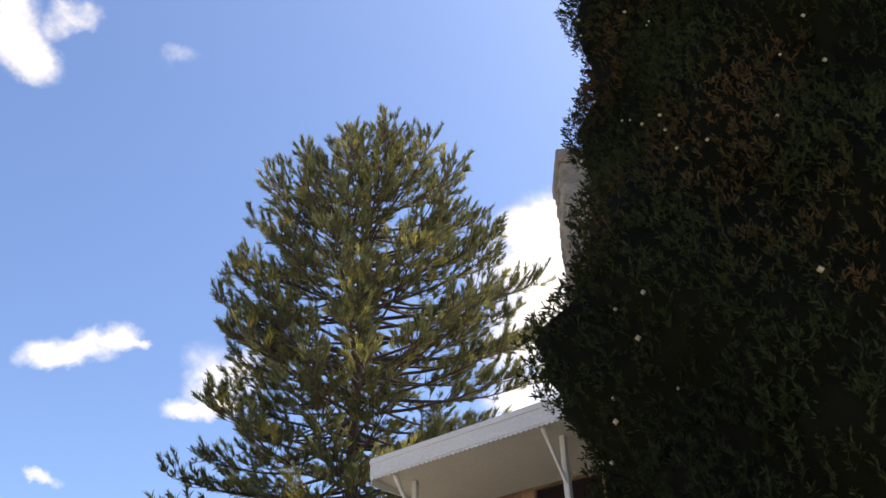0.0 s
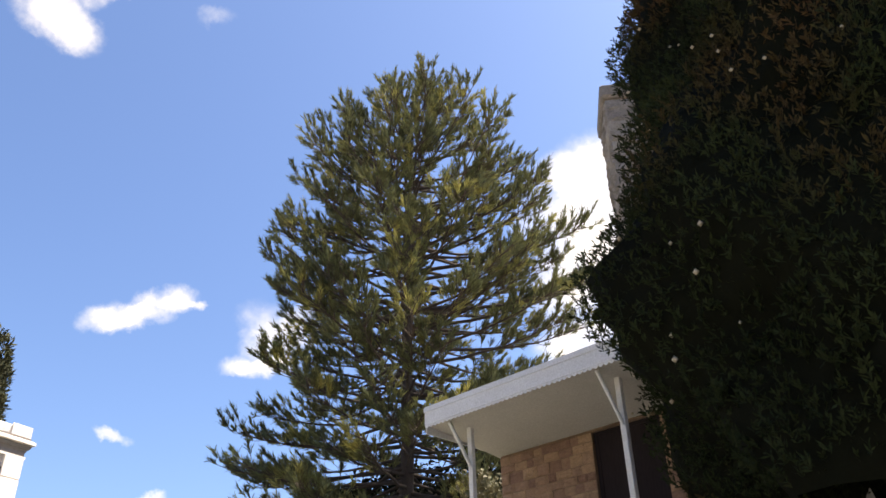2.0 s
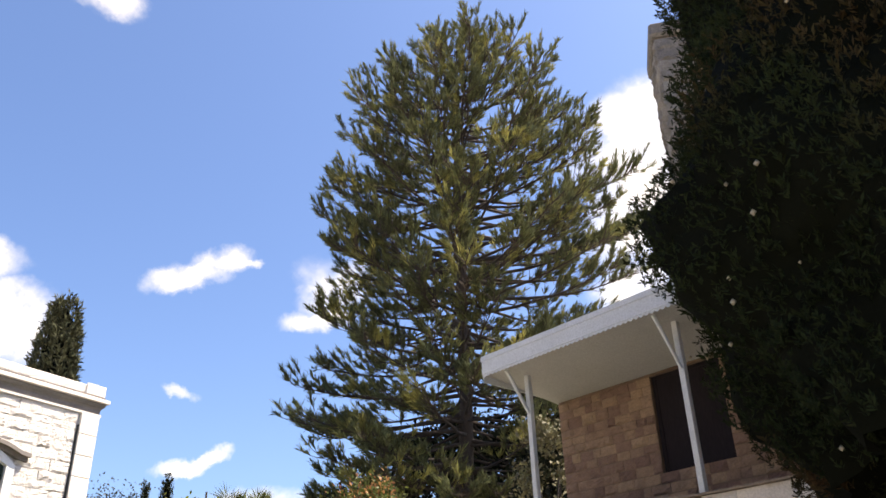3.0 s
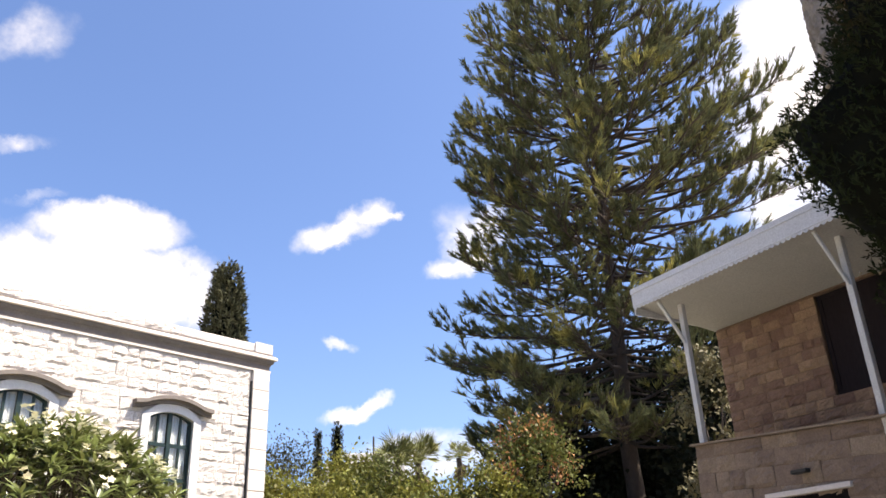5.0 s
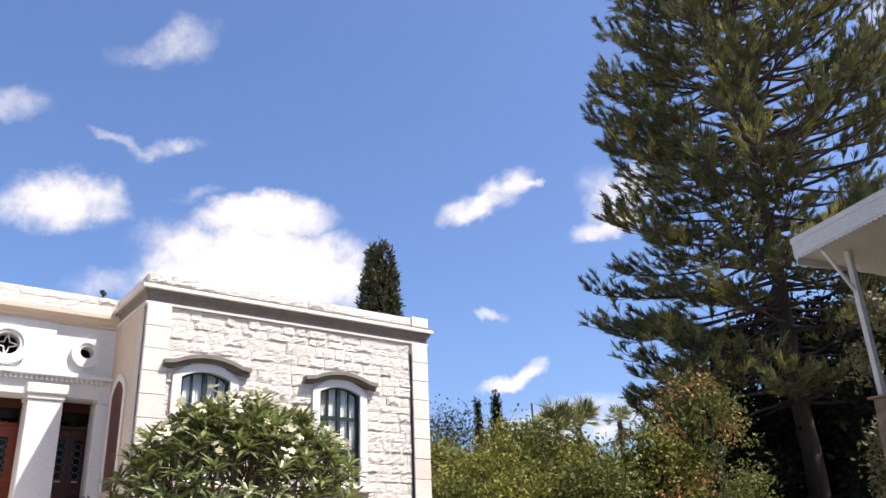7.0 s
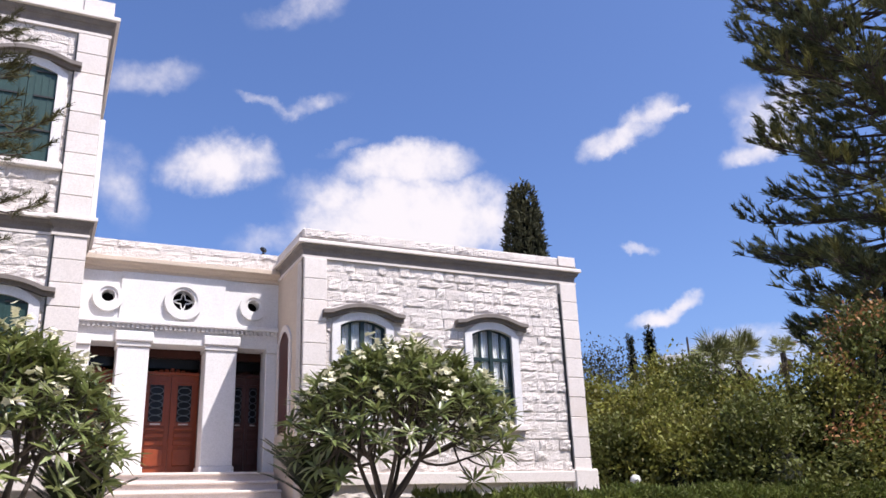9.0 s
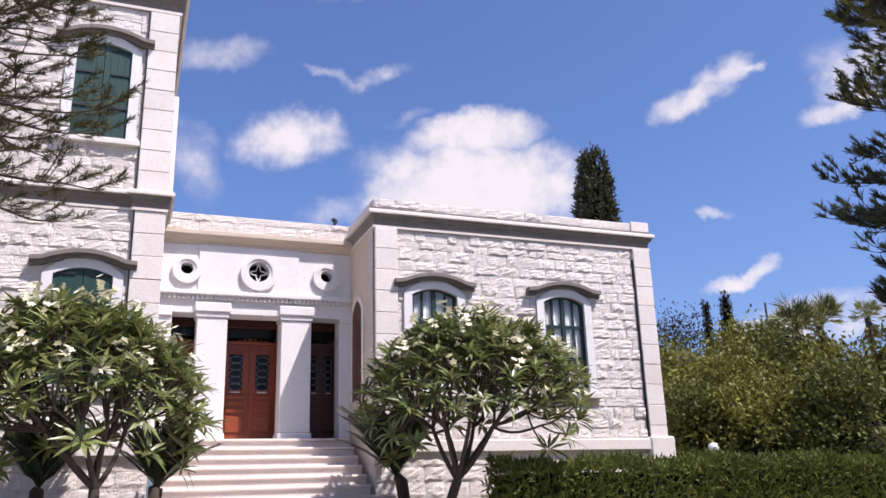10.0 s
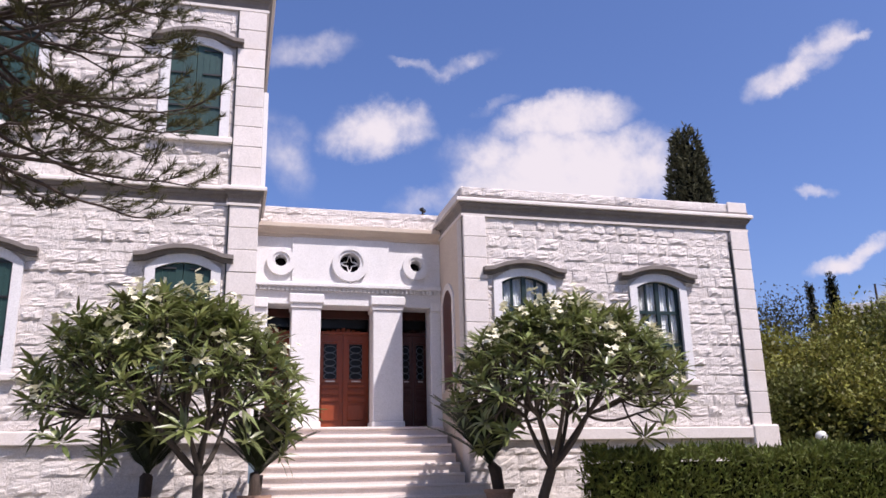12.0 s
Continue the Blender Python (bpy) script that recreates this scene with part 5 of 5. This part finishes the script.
def bush(name, label, at, size, count, leaf, mat, seed, category="shrub", mat2=None, share=0.0, core=True, group=""):
    """Leaves in clumps over an uneven mound, on short stems."""
    rng = np.random.default_rng(seed)
    ob = thing(name, label, category, at, group=group)
    sx, sy, sz = size
    stems = [tube([(0.1 * sx * math.cos(i), 0.1 * sy * math.sin(i), -0.1), (0.3 * sx * math.cos(i), 0.3 * sy * math.sin(i), sz * 0.5), (0.5 * sx * math.cos(i * 1.3), 0.5 * sy * math.sin(i * 1.3), sz * 0.8)], [0.05, 0.035, 0.015], 5) for i in range(5)]
    v, f = join(stems)
    np_mesh("stems", v, f, M_BARK, ob)
    clumps = max(10, count // 150)
    a, q = rng.uniform(0, 2 * np.pi, clumps), np.sqrt(rng.uniform(0, 1, clumps))
    h = rng.uniform(0.1, 1, clumps)
    rad = np.where(rng.random(clumps) < 0.7, 1.0, q)
    shell_r = np.sqrt(np.clip(1 - (h - 0.35).clip(0) ** 2 / 0.45, 0.05, 1)) * rng.uniform(0.8, 1.1, clumps)
    c = np.stack([sx * rad * shell_r * np.cos(a), sy * rad * shell_r * np.sin(a), sz * h], 1)
    which = rng.integers(0, clumps, count)
    spread = 0.11 * (sx + min(sz, 3 * sx)) / 2 + 0.06
    p = c[which] + rng.normal(scale=spread * 0.72, size=(count, 3))
    d = unit(rng.normal(size=(count, 3)) + unit(p - np.array([0, 0, sz * 0.4])) * 0.9 + np.array([0, 0, 0.2]))
    up = unit(rng.normal(scale=0.6, size=(count, 3)) + np.array([0, 0, 1.0]))
    L = leaf * rng.uniform(0.7, 1.35, count)
    special = np.isin(which, rng.choice(clumps, int(clumps * share), replace=False)) if share else np.zeros(count, bool)
    for sel, mm, nm in ((~special, mat, "crown"), (special, mat2, "blossom")):
        if sel.any():
            v, f = leaves(p[sel], d[sel], up[sel], L[sel], L[sel] * 0.55, 0.15)
            tagged(np_mesh(nm, v, f, mm, ob), kind="stuff")
    # added filler mound; its near-black tone stands for shade between the leaves
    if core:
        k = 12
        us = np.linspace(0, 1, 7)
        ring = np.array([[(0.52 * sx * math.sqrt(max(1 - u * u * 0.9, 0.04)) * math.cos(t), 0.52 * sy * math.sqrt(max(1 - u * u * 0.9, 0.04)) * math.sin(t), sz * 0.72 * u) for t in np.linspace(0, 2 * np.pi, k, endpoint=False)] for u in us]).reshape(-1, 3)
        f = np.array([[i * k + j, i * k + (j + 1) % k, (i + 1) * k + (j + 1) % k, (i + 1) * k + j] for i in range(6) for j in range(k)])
        np_mesh("inner_mass", ring + rng.normal(scale=0.06, size=ring.shape), f, M_SHRUBSHADE, ob)
    return ob


def hedge(x0, x1, y0, y1, z0, z1, seed, count):
    rng = np.random.default_rng(seed)
    ob = thing("clipped_hedge", "low clipped green hedge in front of the wing", "hedge", ((x0 + x1) / 2, (y0 + y1) / 2, z0))
    hx, hy, hz = (x1 - x0) / 2, (y1 - y0) / 2, z1 - z0
    # added block in near black for the shade behind the hedge's leaves
    part("inner_mass", box(-hx + 0.12, hx - 0.12, -hy + 0.08, hy - 0.08, -0.1, hz - 0.09), M_DEPTHSHADE, ob)
    top = rng.random(count) < 0.5
    x = rng.uniform(-hx, hx, count)
    wave = 0.05 * np.sin(x * 3.1) + 0.05 * np.sin(x * 7.7 + 1) + 0.03 * np.sin(x * 19)
    y = np.where(top, rng.uniform(-hy, hy, count), np.where(rng.random(count) < 0.85, -hy, hy)) + rng.normal(scale=0.03, size=count)
    z = np.where(top, hz + wave + rng.normal(scale=0.03, size=count), rng.uniform(0.05, 1, count) * hz)
    end = (~top) & (rng.random(count) < 0.09)
    x = np.where(end, np.where(rng.random(count) < 0.5, -hx, hx), x)
    y = np.where(end, rng.uniform(-hy, hy, count), y)
    p = np.stack([x, y, z], 1)
    d = unit(rng.normal(scale=0.7, size=(count, 3)) + np.where(top[:, None], np.array([0, -0.1, 1.0]), np.array([0, -0.5, 0.8])))
    v, f = leaves(p, d, unit(rng.normal(size=(count, 3)) + np.array([0, -0.6, 0.5])), rng.uniform(0.08, 0.19, count), rng.uniform(0.022, 0.038, count), 0.1)
    tagged(np_mesh("leaves", v, f, M_HEDGE, ob), kind="stuff")


hedge(5.4, 16.5, 11.6, 12.5, 0.92, 1.80, 41, 26000)
# low planting between the hedge and the shrubs
hedge(11.2, 19.0, 16.6, 17.6, 0.92, 1.9, 42, 9000)

G = "shrubs beyond the wing"
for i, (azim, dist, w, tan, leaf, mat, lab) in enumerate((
        (36.6, 24.0, 1.6, 0.140, 0.13, M_SHRUBLIT, "yellow-green garden shrub with sunlight in its leaf colour"), (39.6, 22.5, 1.7, 0.135, 0.13, M_SHRUBLIT, "yellow-green garden shrub with sunlight in its leaf colour"),
        (41.2, 26.0, 1.4, 0.165, 0.13, M_SHRUBLIT, "yellow-green garden shrub with sunlight in its leaf colour"), (43.5, 24.0, 1.8, 0.148, 0.13, M_SHRUB, "dense green garden shrub"),
        (46.8, 23.0, 1.9, 0.128, 0.13, M_SHRUBLIT, "yellow-green garden shrub with sunlight in its leaf colour"), (49.4, 22.0, 1.4, 0.118, 0.13, M_SHRUB, "dense green garden shrub"),
        (37.5, 20.5, 1.2, 0.095, 0.12, M_SHRUB, "dense green garden shrub"), (42.0, 20.0, 1.5, 0.100, 0.12, M_SHRUBLIT, "yellow-green garden shrub with sunlight in its leaf colour"),
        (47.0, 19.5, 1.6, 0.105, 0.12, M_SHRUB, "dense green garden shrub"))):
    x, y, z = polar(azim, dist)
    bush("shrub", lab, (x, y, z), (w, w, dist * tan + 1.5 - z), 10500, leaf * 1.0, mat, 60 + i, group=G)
bush("olive_tree", "grey-green thin-leaved tree behind the wing", polar(37.2, 30.0), (2.2, 2.0, 6.0), 9000, 0.11, M_OLIVE, 80, "tree", core=False)
bush("olive_tree", "grey-green thin-leaved tree behind the wing", polar(35.2, 34.0), (2.0, 2.0, 6.9), 8000, 0.11, M_OLIVE, 81, "tree", core=False)
# these get the near-black leaf in place of the pine's shade
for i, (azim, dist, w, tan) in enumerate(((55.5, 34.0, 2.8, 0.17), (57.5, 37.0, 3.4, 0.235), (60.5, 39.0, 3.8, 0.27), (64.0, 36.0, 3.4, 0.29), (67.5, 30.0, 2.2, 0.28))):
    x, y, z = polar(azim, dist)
    bush("shaded_shrub", "large shrub under the pine with shade in its dark leaf colour", (x, y, z), (w, w, dist * tan + 1.5 - z), 6500, 0.30, M_SHRUBSHADE, 90 + i, group="dark shrubs under the pine")
# the taller bush takes the darker leaf as if in the pine's shade
for azim, dist, size, seed in ((51.3, 21.0, (1.1, 1.1, 3.7), 97), (54.0, 22.0, (1.25, 1.2, 5.0), 99)):
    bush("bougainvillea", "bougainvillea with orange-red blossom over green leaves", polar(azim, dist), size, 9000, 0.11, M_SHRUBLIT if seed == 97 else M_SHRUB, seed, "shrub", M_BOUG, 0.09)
bush("pale_shrub", "pale grey-leaved shrub behind the awning post", polar(66.3, 19.0), (0.8, 0.8, 6.0), 3600, 0.12, M_OLIVE, 98, core=False)


def fan_palm(azim, dist, tan, crown, seed, fronds=30, skirt=26):
    """A fan palm: stalks that end in fans of narrow blades, and a skirt of dead fronds hanging below."""
    rng = np.random.default_rng(seed)
    x, y, z = polar(azim, dist)
    h = dist * tan + 1.5 - z
    tree = thing("fan_palm", "distant fan palm with a ragged crown and hanging dead fronds", "palm", (x, y, z), group="distant palms")
    v, f = tube([(0, 0, -0.2), (0.05, 0, h * 0.5), (0, 0.05, h)], [0.26, 0.2, 0.17], 8)
    np_mesh("trunk", v, f, M_GREYBARK, tree)

    def fan(a, e, top, stalk, blade, wide, P, D, L, W):
        d = unit(np.array([math.cos(a), math.sin(a), e]))
        root = np.array([0, 0, h + top])
        end = root + d * stalk
        sd = unit(np.cross(d, np.array([0, 0, 1.0]) + rng.normal(scale=0.35, size=3)))
        for j in range(13):
            t = (j - 6) / 6 * wide
            P.append(end), D.append(unit(d * math.cos(t) + sd * math.sin(t) + np.array([0, 0, -0.12 * abs(t)]))), L.append(blade * rng.uniform(0.8, 1.15)), W.append(0.085 * blade)
        return tube([root, (root + end) / 2 + np.array([0, 0, 0.04]), end], [0.03, 0.025, 0.018], 4)
    P, D, L, W = [], [], [], []
    for i in range(fronds):
        v, f = fan(2.4 * i, rng.uniform(-0.35, 1.9), rng.uniform(-0.1, 0.15) * crown, crown * rng.uniform(0.35, 0.6), crown * 0.5, 1.15, P, D, L, W)
        np_mesh("stalk", v, f, M_PALM, tree)
    v, f = kites(np.array(P), np.array(D), np.array(L), np.array(W), rng)
    tagged(np_mesh("fronds", v, f, M_PALM, tree), kind="stuff")
    P, D, L, W, stalks = [], [], [], [], []
    for i in range(skirt):
        stalks.append(fan(2.4 * i, rng.uniform(-3.5, -0.9), -crown * rng.uniform(0.05, 0.4), crown * rng.uniform(0.3, 0.5), crown * 0.45, 0.6, P, D, L, W))
    v, f = kites(np.array(P), np.array(D), np.array(L), np.array(W), rng)
    dead = np_mesh("dead_skirt", v, f, M_DEADFROND, tree, "brown dead fronds hanging under the crown")
    np_mesh("dead_stalks", *join(stalks), M_DEADFROND, dead)


fan_palm(44.5, 40.0, 0.163, 1.6, 71, 34, 44)
fan_palm(46.0, 42.0, 0.165, 1.55, 72, 34, 44)
fan_palm(43.4, 43.0, 0.168, 0.75, 73, 20, 18)
fan_palm(48.8, 52.0, 0.168, 1.1, 74, 26, 26)

# distant pale house and a pole
far = thing("distant_house", "pale distant flat-roofed house beyond the palms", "house", polar(42.3, 70.0), -42)
part("wall", box(-3.2, 3.2, -3, 3, -1, 70 * 0.166 + 0.2, bevel=0.05), M_FARWALL, far)
part("roof_room", box(-1.6, 0.6, -2, 1, 70 * 0.166 + 0.2, 70 * 0.181, bevel=0.05), M_FARWALL, far)
for k in range(3):
    part("window", box(-2.3 + k * 1.7, -1.5 + k * 1.7, -3.03, -3.002, 10.6, 11.8), M_DARK, far)
x, y, z = polar(42.9, 48.0)
pole = thing("pole", "thin grey pole beyond the shrubs", "pole", (x, y, z))
v, f = tube([(0, 0, -0.2), (0, 0, 5), (0, 0, 48 * 0.197 + 0.6)], [0.09, 0.08, 0.06], 6)
np_mesh("mast", v, f, M_GREYBARK, pole)

# ---------------------------------------------------------------- small things
def globe_lamp(at):
    lamp = thing("globe_lamp", "unlit white globe garden lamp on a short post", "lamp", at)
    v, f = tube([(0, 0, -0.05), (0, 0, 0.6), (0, 0, 1.18)], [0.03, 0.03, 0.03], 8)
    np_mesh("post", v, f, M_IRON, lamp)
    bm = bmesh.new()
    bmesh.ops.create_uvsphere(bm, u_segments=20, v_segments=14, radius=0.125, matrix=Matrix.Translation((0, 0, 1.28)))
    for fc in bm.faces:
        fc.smooth = True
    part("globe", bm, M_GLOBE, lamp, "white globe")
    part("collar", box(-0.06, 0.06, -0.06, 0.06, 1.13, 1.165, bevel=0.01), M_IRON, lamp)


x, y, z = polar(38.5, 19.0)
globe_lamp((x, y, z))


def bench():
    b = thing("garden_bench", "low old brown timber bench on dark iron legs", "bench", (-1.45, 10.6, ground_height(-1.45, 10.6)), 4)
    for i in range(3):
        part("slat", box(-0.85, 0.85, -0.2 + i * 0.14, -0.075 + i * 0.14, 0.44, 0.475, bevel=0.006), M_BENCH, b)
    for s in (-0.7, 0.7):
        bm = bmesh.new()
        add_box(bm, s - 0.025, s + 0.025, -0.2, 0.2, 0.40, 0.438)
        add_box(bm, s - 0.025, s + 0.025, -0.2, -0.15, -0.03, 0.40)
        add_box(bm, s - 0.025, s + 0.025, 0.15, 0.2, -0.03, 0.40)
        part("leg", bm, M_IRON, b)


bench()


def spotlight(at, turn):
    s = thing("floodlight", "small dark floodlight on the roof edge", "lamp", at, turn)
    part("foot", box(-0.06, 0.06, -0.06, 0.06, 0, 0.03), M_IRON, s)
    part("stem", box(-0.015, 0.015, -0.015, 0.015, 0.03, 0.12), M_IRON, s)
    part("head", box(-0.1, 0.1, -0.05, 0.05, 0.10, 0.18, bevel=0.02), M_IRON, s)


spotlight((3.95, PY + 0.1, 7.19), 60)
